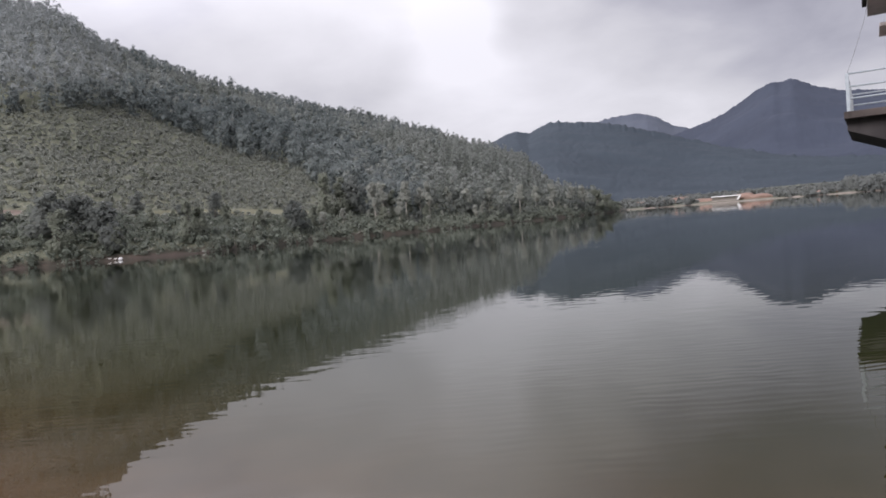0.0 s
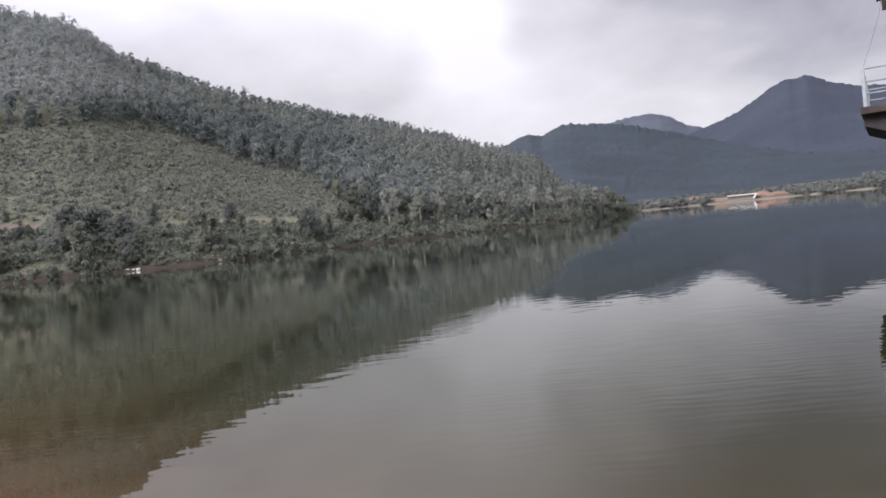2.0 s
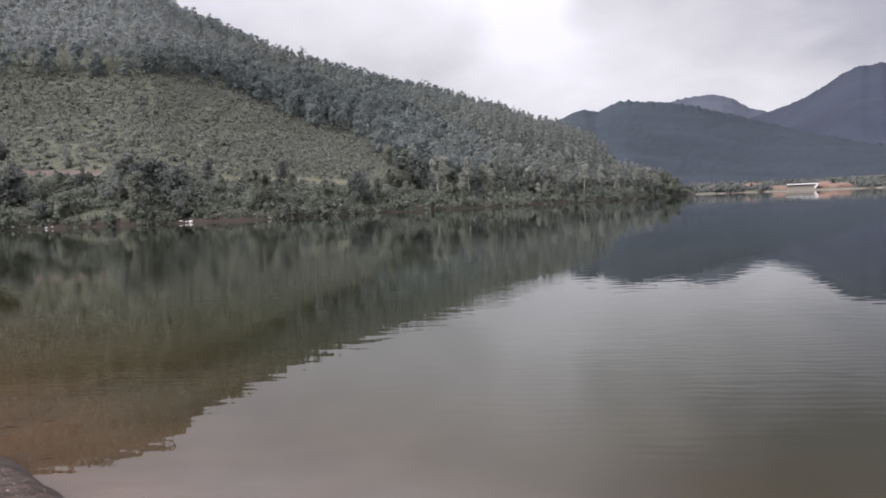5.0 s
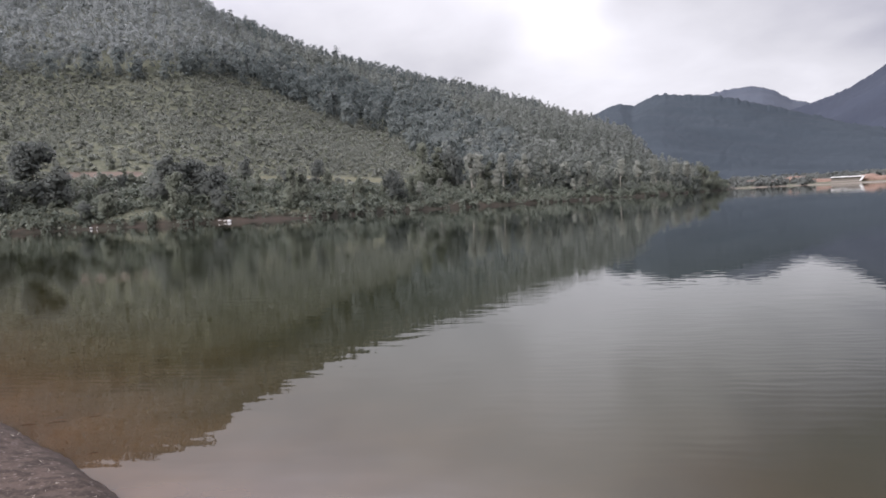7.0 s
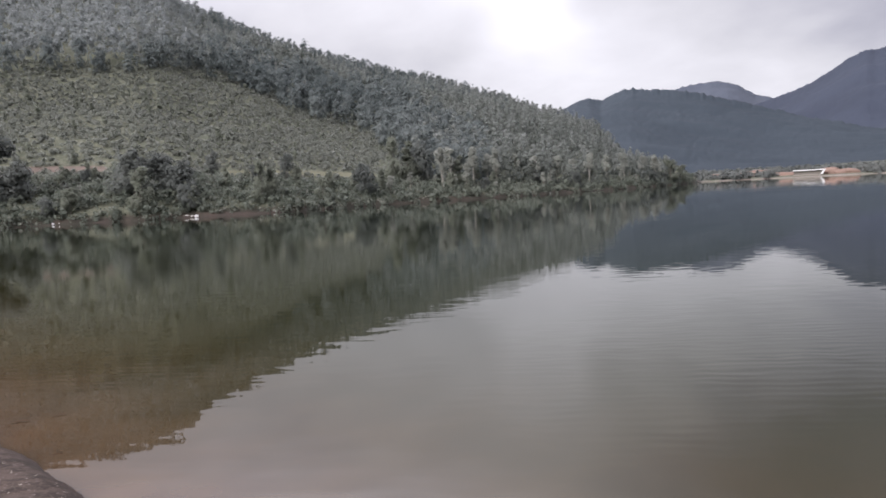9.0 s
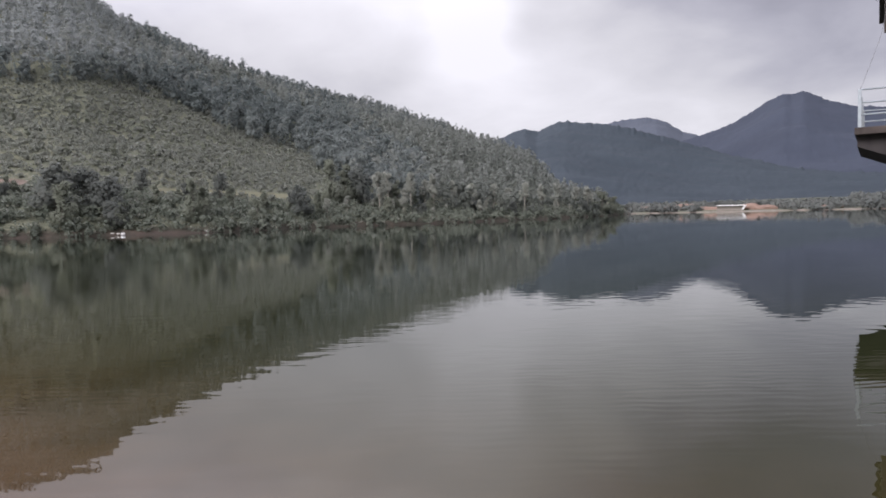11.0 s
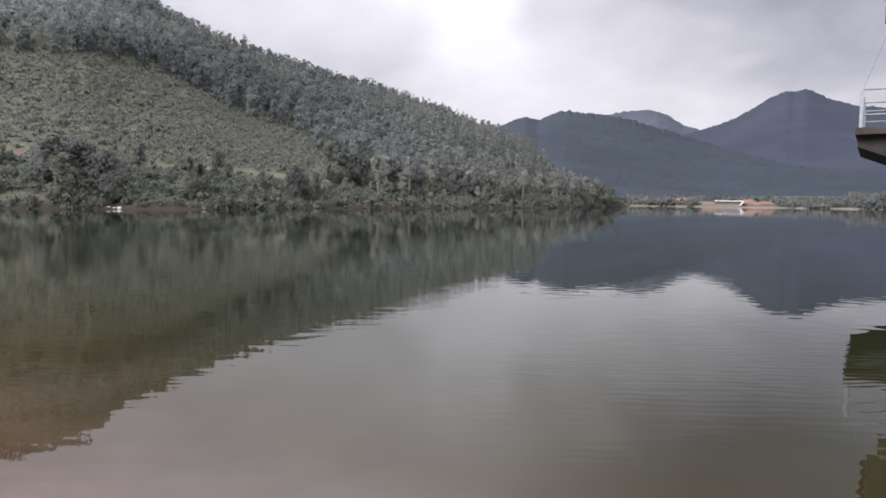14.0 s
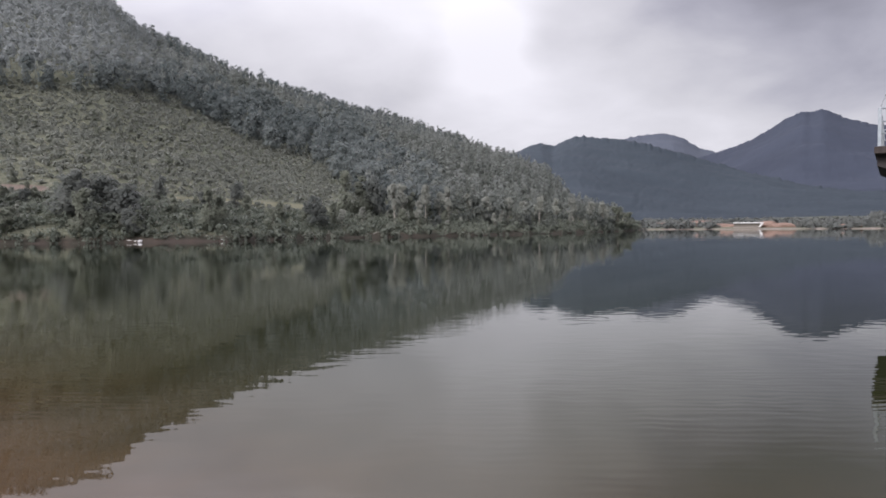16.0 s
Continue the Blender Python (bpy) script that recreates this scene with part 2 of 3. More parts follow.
wet = n.ramp(sep.outputs[2], 0.03, 0.10)
bank_soil = n.mix(wet, n.mix(0.6, bank_soil, (0.06, 0.048, 0.04)), bank_soil)
n.put(b.inputs["Base Color"], n.mix(n.ramp(reach, 30.0, 50.0), bank_soil, shore))
bump(n, b, n.math("ADD", grain, fine), 0.7, 0.02)
GROUND = m

# water: murky brown over the shallows by the bank, dark green where it is deep
m, n, b = material("lake_water", 0.012, 0.5)
b.inputs["IOR"].default_value = 1.35
p = place(n)
out_from_bank = n.math("SUBTRACT", n.vec("DOT_PRODUCT", p, (*BANK, 0.0)), BANK_OFF)
uneven = n.math("MULTIPLY", n.math("SUBTRACT", n.noise(p, 0.5, 3.0), 0.5), 0.9)
depth = n.math("MAXIMUM", n.math("ADD", out_from_bank, uneven), 0.0)
clearness = n.math("POWER", 2.718, n.math("DIVIDE", depth, -1.5))
bed = n.mix(n.ramp(n.noise(p, 1.7, 4.0), 0.3, 0.7), (0.096, 0.054, 0.026), (0.068, 0.038, 0.018))
murk = n.mix(n.math("POWER", 2.718, n.math("DIVIDE", depth, -15.0)), (0.013, 0.019, 0.0145), (0.024, 0.0255, 0.0072))  # olive silt nearer the bank
n.put(b.inputs["Base Color"], n.mix(clearness, murk, bed))
turned = n.vec("MULTIPLY", p, (0.7, 1.0, 1.0))
wavelet = n.noise(n.vec("ADD", turned, (4.0, 9.0, 0.0)), 4.6, 0.0, 0.4, 0.0)
train = n.add("ShaderNodeTexWave")  # fine wave trains, about a hand's width from crest to crest
train.wave_type, train.bands_direction, train.wave_profile = "BANDS", "Y", "SIN"
for key, v in (("Scale", 2.3), ("Distortion", 5.0), ("Detail", 1.0), ("Detail Scale", 0.9)):
    train.inputs[key].default_value = v
n.put(train.inputs["Vector"], p)
ripple = train.outputs["Fac"]
patchy = n.ramp(n.noise(p, 0.16, 3.0), 0.42, 0.62, 0.2, 1.0)
lee = n.math("ADD", n.math("ADD", n.ramp(out_from_bank, 8.0, 34.0, 1.0, 0.45), n.ramp(out_from_bank, 2.5, 8.0, 0.15, 0.0)), n.ramp(out_from_bank, 90.0, 170.0, 0.0, 0.5))  # calmer under the wooded hill
surface = n.math("ADD", n.math("MULTIPLY", n.math("MULTIPLY", ripple, 0.23), patchy), n.math("MULTIPLY", wavelet, 0.75))
bump(n, b, n.math("MULTIPLY", surface, lee), 1.0, 0.0014)
WATER = m


# ---- helpers for meshes ----
def part(name, bm, mat, parent=None, label=""):
    me = bpy.data.meshes.new(name)
    bm.to_mesh(me)
    bm.free()
    me.materials.append(mat)
    ob = new(name, me)
    if parent:
        ob.parent = parent
    return tagged(ob, label)


def box(x0, x1, y0, y1, z0, z1, soft=0.015):
    bm = bmesh.new()
    bmesh.ops.create_cube(bm, size=1)
    for v in bm.verts:
        v.co = Vector(((x0 + x1) / 2 + v.co.x * (x1 - x0), (y0 + y1) / 2 + v.co.y * (y1 - y0), (z0 + z1) / 2 + v.co.z * (z1 - z0)))
    if soft:
        bmesh.ops.bevel(bm, geom=bm.edges[:], offset=soft, segments=2, affect="EDGES", profile=0.6)
    return bm


def prism(outline, lo, hi, axis="z", soft=0.02):
    """A solid from an outline, drawn out along z (outline x, y) or along y (outline x, z)."""
    bm = bmesh.new()
    at = (lambda q, h: (q[0], q[1], h)) if axis == "z" else (lambda q, h: (q[0], h, q[1]))
    a = [bm.verts.new(at(q, lo)) for q in outline]
    c = [bm.verts.new(at(q, hi)) for q in outline]
    bm.faces.new(a)
    bm.faces.new(c)
    for i in range(len(a)):
        j = (i + 1) % len(a)
        bm.faces.new((a[i], a[j], c[j], c[i]))
    bmesh.ops.recalc_face_normals(bm, faces=bm.faces[:])
    if soft:
        bmesh.ops.bevel(bm, geom=bm.edges[:], offset=soft, segments=2, affect="EDGES", profile=0.6)
    return bm


def tube(points, radii, sides=7):
    """A round bar, wire or limb through the points."""
    bm = bmesh.new()
    rings = []
    for i, q in enumerate(points):
        q = Vector(q)
        along = (Vector(points[min(i + 1, len(points) - 1)]) - Vector(points[max(i - 1, 0)])).normalized()
        side = along.orthogonal().normalized()
        other = along.cross(side)
        r = radii[i] if isinstance(radii, (list, tuple)) else radii
        rings.append([bm.verts.new(q + (side * math.cos(k * math.tau / sides) + other * math.sin(k * math.tau / sides)) * r) for k in range(sides)])
    for a, c in zip(rings, rings[1:]):
        for k in range(sides):
            bm.faces.new((a[k], a[(k + 1) % sides], c[(k + 1) % sides], c[k]))
    bm.faces.new(rings[0][::-1])
    bm.faces.new(rings[-1])
    bmesh.ops.recalc_face_normals(bm, faces=bm.faces[:])
    for f in bm.faces:
        f.smooth = True
    return bm


def mesh_of(name, verts, faces, mat, smooth=False, tone=None, normals=None):
    """A mesh object from arrays of corners and of faces (all with as many corners)."""
    me = bpy.data.meshes.new(name)
    k = faces.shape[1]
    me.vertices.add(len(verts))
    me.vertices.foreach_set("co", np.asarray(verts, np.float32).ravel())
    me.loops.add(faces.size)
    me.loops.foreach_set("vertex_index", faces.astype(np.int32).ravel())
    me.polygons.add(len(faces))
    me.polygons.foreach_set("loop_start", np.arange(0, faces.size, k, dtype=np.int32))
    me.polygons.foreach_set("use_smooth", np.full(len(faces), smooth))
    me.update(calc_edges=True)
    if tone is not None:
        me.attributes.new("tone", "FLOAT", "POINT").data.foreach_set("value", np.asarray(tone, np.float32))
    if normals is not None:
        me.attributes.new("custom_normal", "FLOAT_VECTOR", "POINT").data.foreach_set("vector", np.asarray(normals, np.float32).ravel())
    me.materials.append(mat)
    return me


def sheet_faces(rows, cols, wrap=False):
    i, j = np.meshgrid(np.arange(rows - 1), np.arange(cols if wrap else cols - 1), indexing="ij")
    a, b_, j2 = i * cols + j, (i + 1) * cols + j, (j + 1) % cols
    return np.stack([a, i * cols + j2, (i + 1) * cols + j2, b_], -1).reshape(-1, 4)


def lattice(x, y, seed):
    """Smooth value noise in -1..1 on a unit lattice."""
    xi, yi = np.floor(x), np.floor(y)
    fx, fy = x - xi, y - yi
    fx, fy = fx * fx * (3 - 2 * fx), fy * fy * (3 - 2 * fy)

    def corner(a, c):
        h = np.sin(a * 127.1 + c * 311.7 + seed * 74.7) * 43758.5453
        return (h - np.floor(h)) * 2 - 1

    top = corner(xi, yi) * (1 - fx) + corner(xi + 1, yi) * fx
    low = corner(xi, yi + 1) * (1 - fx) + corner(xi + 1, yi + 1) * fx
    return top * (1 - fy) + low * fy


def rough_noise(x, y, size, seed, octaves=3):
    return sum(lattice(x / size * 2 ** k, y / size * 2 ** k, seed + k) * 0.5 ** k for k in range(octaves))


# ---- the lie of the land, by bearing (degrees from ahead, clockwise) and reach (metres) ----
SHORE = ((-100, -45, -35, -26, -20, -14, -6, 0, 7.7, 12.2, 12.9, 13.5, 20, 30, 60, 110), (40, 88, 86, 83, 83, 94, 106, 118, 142, 185, 203, 250, 250, 245, 160, 40))
CREST = ((-60, -45, -32, -30, -28, -26, -23.5, -20.7, -16.6, -11, -6.6, -1.6, 1.2, 3.2, 5.6, 7.3, 8.3, 10.7, 12, 13.0),
         (15, 17.4, 17.5, 17.3, 16.6, 15.0, 14.2, 13.05, 11.75, 10.15, 9.0, 7.7, 6.6, 6.0, 4.9, 3.4, 2.4, 1.9, 1.2, 0.3))
RIDGE = ((-60, -28, -10, 1, 3.2, 5.6, 7.3, 8.3, 10.7, 13.0), (380, 380, 380, 370, 345, 305, 262, 225, 212, 214))
TREE_TOP = ((-60, 2, 6, 8.3, 11, 13), (6.5, 6.5, 5.5, 4.5, 4.0, 1.2))


def land(x, y):
    x, y = np.asarray(x, float), np.asarray(y, float)
    r, az = np.hypot(x, y), np.degrees(np.arctan2(x, y))
    shore = np.interp(az, *SHORE) + rough_noise(x, y, 14.0, 3) * 1.5
    ridge = np.interp(az, *RIDGE)
    top = np.maximum(1.5 + ridge * np.tan(np.radians(np.interp(az, *CREST))) - np.interp(az, *TREE_TOP), 0.4)
    top = np.where((az > 13.4) | (az < -130), 0.0, top)
    s = (r - shore) / np.maximum(ridge - shore, 8.0)
    up = np.clip(s, 0, 1) ** 1.05 * top
    over = np.clip((r - ridge) / 260.0, 0, 1)
    hill = up * (1 - over * over * (3 - 2 * over))
    hill = hill + rough_noise(x, y, 42.0, 9) * np.clip(hill / 30, 0, 1) * 2.2
    plain = 0.25 + np.clip((r - shore) / 40.0, 0, 1) * 1.4 + np.clip((r - 330) / 600, 0, 1) * 14
    ashore = np.maximum(hill + np.clip((r - shore) / 3.0, 0, 1) * 0.5, np.where((az > 13) | (r > ridge), plain * np.clip((r - shore) / 4.0, 0, 1), 0.0))
    other = np.where(r < shore, -np.minimum((shore - r) * 0.30, 7.0), ashore)
    out = x * BANK[0] + y * BANK[1] - BANK_OFF + rough_noise(x, y, 1.3, 21) * 0.03 + rough_noise(x, y, 0.35, 25) * 0.025
    out = out - 0.06 * np.exp(-((x * BANK[1] - y * BANK[0] + 4.6) / 0.6) ** 2)
    bank = np.where(out < 0, np.minimum(0.11 * (1 - np.exp(np.minimum(out, 0) / 0.10)) - out * 0.12, 3.2), -np.minimum(out * 0.6, 7.0))
    bank = bank + np.where((out < 0) & (r < 40), rough_noise(x, y, 0.5, 31) * 0.02, 0.0)
    return np.maximum(other, bank)


def polar(bearings, reaches):
    a, r = np.meshgrid(np.radians(bearings), reaches)
    return np.sin(a) * r, np.cos(a) * r


# a cut track and grassy ledges on the slope: bearing, height angle; and where the foot of the slope is worn to red soil
TRACK = ((-38.2, -36.6, -32.9, -31.4), (3.0, 3.0, 2.95, 2.8))
LEDGE = ((-25, -19, -13.1, -11), (2.3, 2.1, 1.6, 1.3))
WORN = ((-33.6, -32.2), (-27.4, -19.4), (-9.4, -8.9), (-2.6, -1.9), (1.2, 1.9), (13.0, 50.0))


def seen_at(x, y):
    r = np.maximum(np.hypot(x, y), 1.0)
    return np.degrees(np.arctan2(x, y)), np.degrees(np.arctan2(land(x, y) - 1.5, r)), r


def along_line(az, el, line, thick, fade=1.2):
    ends = np.clip((az - line[0][0]) / fade, 0, 1) * np.clip((line[0][-1] - az) / fade, 0, 1)
    return np.exp(-((el - np.interp(az, *line)) / thick) ** 2) * ends


def bare_soil(x, y):
    """How far the soil lies bare, 0 to 1: along the cut track and where the shore is worn."""
    az, el, r = seen_at(x, y)
    worn = sum(np.clip((az - a) / 0.25, 0, 1) * np.clip((c - az) / 0.25, 0, 1) for a, c in WORN)
    foot = np.clip((0.26 - land(x, y)) / 0.12, 0, 1) * (r > 60)
    return np.where(r > 60, np.maximum(along_line(az, el, TRACK, 0.22) * np.where(r < 200, 1, 0), worn * foot), 0.0)


def dry_grass(x, y):
    az, el, r = seen_at(x, y)
    return np.where((r > 60) & (r < 220), along_line(az, el, LEDGE, 0.24), 0.0)


bearings = np.concatenate([np.arange(-180, -50, 3.0), np.arange(-50, 38, 0.25), np.arange(38, 180, 3.0)])
reaches = np.concatenate([[0.0], np.arange(0.3, 9, 0.11), np.arange(9, 75, 4.0), np.arange(75, 150, 0.7), np.arange(150, 275, 1.6), np.arange(275, 420, 3.6), np.geomspace(420, 4600, 22)])
gx, gy = polar(bearings, reaches)
ground_mesh = mesh_of("ground", np.stack([gx, gy, land(gx, gy)], -1).reshape(-1, 3), sheet_faces(len(reaches), len(bearings), True), GROUND, True)
for key, amount in (("bare", bare_soil(gx, gy)), ("dry", dry_grass(gx, gy))):
    ground_mesh.attributes.new(key, "FLOAT", "POINT").data.foreach_set("value", amount.ravel().astype(np.float32))
ground = new("ground", ground_mesh)
tagged(ground, "grassy hillside and bare brown earth bank round the lake", "ground", kind="structure")

bm = bmesh.new()
bmesh.ops.create_circle(bm, cap_ends=True, segments=96, radius=430)
tagged(part("water", bm, WATER), "calm murky green-brown lake water with fine ripples", "lake", kind="structure")


# ---- far mountains ----
def mountain(name, knots, base, ridge, low, mat, label, seed, back=260):
    """A wooded range: knots give bearing and height angle of the skyline, seen from the bank."""
    az = np.arange(knots[0][0], knots[0][-1], 0.085)
    rr = np.concatenate([np.linspace(base, ridge, 70), np.linspace(ridge, ridge + back, 14)[1:]])
    x, y = polar(az, rr)
    r, a = np.hypot(x, y), np.degrees(np.arctan2(x, y))
    top = 1.5 + ridge * np.tan(np.radians(sum(np.interp(a + k, *knots) for k in (-0.15, -0.05, 0.05, 0.15)) / 4))
    s = np.clip((r - base) / (ridge - base), 0, 1)
    spur = rough_noise(x, y, 170.0, seed, 3) * np.sin(np.pi * s) * top * 0.10
    z = low + (top - low) * (0.25 * s + 0.75 * s ** 1.25) + spur
    z = np.where(r > ridge, top - (r - ridge) * 0.5, z)
    z = z + rough_noise(x, y, 40.0, seed + 5, 4) * 1.6 + np.abs(rough_noise(x, y, 7.0, seed + 8, 2)) * 1.0 - 0.6
    crest = np.exp(-((r - ridge) / 25.0) ** 2)
    z = z + crest * (np.abs(lattice(a * 9.0, r / 40.0, seed + 11)) * ridge * 0.0014 + np.maximum(lattice(a * 3.3, r / 90.0, seed + 12), 0) * ridge * 0.002)
    ob = new(name, mesh_of(name, np.stack([x, y, z], -1).reshape(-1, 3), sheet_faces(len(rr), len(az)), mat, True))
    return tagged(ob, label, "mountain", "far mountains", "structure")


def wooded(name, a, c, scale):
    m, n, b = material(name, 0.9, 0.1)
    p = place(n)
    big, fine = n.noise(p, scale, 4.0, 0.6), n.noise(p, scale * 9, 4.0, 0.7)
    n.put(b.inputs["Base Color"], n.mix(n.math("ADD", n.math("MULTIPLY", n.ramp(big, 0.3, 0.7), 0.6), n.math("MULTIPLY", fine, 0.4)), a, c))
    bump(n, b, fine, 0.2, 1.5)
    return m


# Blue of distance haze is put into the base colours, palest on the rearmost range.
NEAR_WOODS = wooded("haze_tinted_near_woods", (0.034, 0.044, 0.055), (0.048, 0.060, 0.073), 0.01)
FAR_WOODS = wooded("haze_blue_woods", (0.041, 0.048, 0.067), (0.055, 0.064, 0.088), 0.008)
HAZY_WOODS = wooded("haze_paled_woods", (0.070, 0.079, 0.102), (0.092, 0.103, 0.128), 0.008)
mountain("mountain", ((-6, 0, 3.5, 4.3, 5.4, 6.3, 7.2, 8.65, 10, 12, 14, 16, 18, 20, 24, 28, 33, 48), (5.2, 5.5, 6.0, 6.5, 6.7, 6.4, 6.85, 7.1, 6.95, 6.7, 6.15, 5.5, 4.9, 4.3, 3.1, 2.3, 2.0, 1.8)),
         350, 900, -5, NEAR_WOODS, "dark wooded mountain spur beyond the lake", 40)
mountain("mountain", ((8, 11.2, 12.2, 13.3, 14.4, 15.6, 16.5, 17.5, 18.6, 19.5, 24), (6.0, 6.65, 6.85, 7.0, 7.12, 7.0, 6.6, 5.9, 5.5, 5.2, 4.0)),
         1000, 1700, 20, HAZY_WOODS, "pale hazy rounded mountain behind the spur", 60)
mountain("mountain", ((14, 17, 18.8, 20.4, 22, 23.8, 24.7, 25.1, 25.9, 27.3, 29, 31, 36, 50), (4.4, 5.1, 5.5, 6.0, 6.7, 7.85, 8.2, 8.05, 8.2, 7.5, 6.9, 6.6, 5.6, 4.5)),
         900, 1450, 20, FAR_WOODS, "tall wooded mountain with a pointed summit, tinted blue for haze", 80)

# ---- trees and scrub ----
rng = np.random.default_rng(7)


def leaf_quads(centres, facing, sizes, rng):
    """Leaf clumps: one pointed four-cornered blade a centre, spread roughly along the outside of its crown."""
    k = len(centres)
    face = facing + rng.normal(size=(k, 3)) * 0.27 + (0, 0, 0.25)
    a = np.cross(face, rng.normal(size=(k, 3)))
    a /= np.linalg.norm(a, axis=1, keepdims=True)
    c = np.cross(face, a)
    c /= np.linalg.norm(c, axis=1, keepdims=True)
    s = np.asarray(sizes).reshape(-1, 1)
    wide = s * rng.uniform(0.45, 0.8, (k, 1))
    v = np.stack([centres - a * s, centres - c * wide, centres + a * s * rng.uniform(0.7, 1.2, (k, 1)), centres + c * wide], 1)
    return v.reshape(-1, 3), np.arange(4 * k).reshape(-1, 4)


def crowns(rng, heights, spreads, low, pointed, leaves, clumps, lean=0.0, flat=0.4):
    """Leaf places, ways outwards and soft crown normals of many plants at once: uneven clumps, narrower towards the top."""
    heights, spreads = np.asarray(heights, float)[:, None], np.asarray(spreads, float)[:, None]
    k = len(heights)
    h = rng.uniform(low, 0.94, (k, clumps))
    slim = 1 - pointed * (h - low) / (1 - low)
    w = spreads * slim * rng.uniform(0.15, 0.68, (k, clumps))
    a = rng.uniform(0, math.tau, (k, clumps))
    c = np.stack([np.cos(a) * w + lean * h * heights, np.sin(a) * w, h * heights], -1)
    size = spreads * rng.uniform(0.3, 0.58, (k, clumps)) * (0.35 + 0.65 * slim)
    rows = np.arange(k)[:, None]
    pick = rng.integers(0, clumps, (k, leaves))
    d = rng.normal(size=(k, leaves, 3))
    d /= np.linalg.norm(d, axis=2, keepdims=True)
    q = c[rows, pick] + d * size[rows, pick][..., None] * (rng.uniform(0.2, 1, (k, leaves, 1)) ** 0.4) * np.array([1, 1, 0.9])
    out = q - np.stack([lean * heights[:, 0] * 0.5, 0 * heights[:, 0], heights[:, 0] * (0.35 + 0.4 * low)], -1)[:, None]
    out /= np.maximum(np.linalg.norm(out, axis=2, keepdims=True), 0.1)
    soft = d * 0.22 + out * (1 - flat) + (0, 0, flat)
    soft /= np.maximum(np.linalg.norm(soft, axis=2, keepdims=True), 0.05)
    return q, d, soft, c


def tree_kind(seed, height, spread, low, pointed, leaves, size, leaf, bark, lean=0.0, clumps=16):
    """A tree at the origin: trunk with limbs, and a crown."""
    r = np.random.default_rng(seed)
    base = new("tree")
    q, d, soft, c = crowns(r, [height], [spread], low, pointed, leaves, clumps, lean)
    bend = [(lean * height * t + r.normal() * 0.06, r.normal() * 0.06, height * t * 0.9 - (0.5 if t == 0 else 0)) for t in (0, 0.25, 0.5, 0.75, 1)]
    bm = tube(bend, [0.018 * height * (1.05 - 0.9 * k / 4) for k in range(5)], 7)
    for tip in c[0, ::2]:
        t = max(0.25, tip[2] / height - 0.15)
        start = Vector((lean * height * t, 0, height * 0.9 * t))
        limb = tube([start, start.lerp(Vector(tip), 0.5) + Vector((0, 0, -0.1)), Vector(tip)], [0.045, 0.03, 0.015], 5)
        tmp = bpy.data.meshes.new("limb")
        limb.to_mesh(tmp)
        limb.free()
        bm.from_mesh(tmp)
        bpy.data.meshes.remove(tmp)
    part("trunk", bm, bark, base)
    v, f = leaf_quads(q[0], d[0], size * r.uniform(0.6, 1.4, leaves), r)
    crown = new("crown", mesh_of("crown", v, f, leaf, True, np.full(len(v), -1.0), np.repeat(soft[0], 4, 0)))
    crown.parent = base
    return base


def at(az, reach):
    return math.sin(radians(az)) * reach, math.cos(radians(az)) * reach


def shore_at(az):
    """The reach at which the land rises from the water, at a bearing."""
    r = np.arange(60.0, 330.0, 0.4)
    z = land(np.sin(radians(az)) * r, np.cos(radians(az)) * r)
    return float(r[np.argmax(z > 0.12)])


KINDS = {
    "pale": [tree_kind(101 + i, 7.0, 1.7, 0.40, 0.6, 1800, 0.14, LEAF_PALE, BARK_PALE, 0.03 * (i - 1)) for i in range(4)],
    "dark": [tree_kind(131 + i, 4.6, 2.1, 0.10, 0.35, 2100, 0.16, LEAF_TREE, BARK, 0.0, 20) for i in range(4)],
    "green": [tree_kind(161 + i, 5.0, 1.7, 0.12, 0.5, 1800, 0.155, LEAF_BUSH, BARK, 0.02) for i in range(4)],
}
TALL = {"pale": 7.0, "dark": 4.6, "green": 5.0}
LABELS = {"pale": "slender pale grey-green eucalyptus above the lake shore", "dark": "dense dark green rounded tree at the lake shore",
          "green": "bushy green acacia tree on the lower slope"}
used = set()


def plant(kind, az, reach, height, wide=1.0):
    x, y = at(az, reach)
    pick = KINDS[kind][int(rng.integers(4))]
    m = pose(x, y, float(land(x, y)) - 0.1, 0, 0, float(rng.uniform(0, 360)))
    if pick in used:
        ob = copy_thing(pick, m)
    else:
        ob = pick
        ob.matrix_basis = m
        used.add(pick)
    scale = height / TALL[kind]
    ob.scale = (scale * wide * float(rng.uniform(0.9, 1.1)), scale * wide * float(rng.uniform(0.9, 1.1)), scale)
    return tagged(ob, LABELS[kind], "tree", "trees along the far shore")


def reach_of(az, el):
    """The reach at which the slope is seen at a height angle."""
    r = np.arange(shore_at(az) + 0.4, 330.0, 0.3)
    z = land(np.sin(radians(az)) * r, np.cos(radians(az)) * r)
    return float(r[np.argmax(np.degrees(np.arctan2(z - 1.5, r)) >= el)])


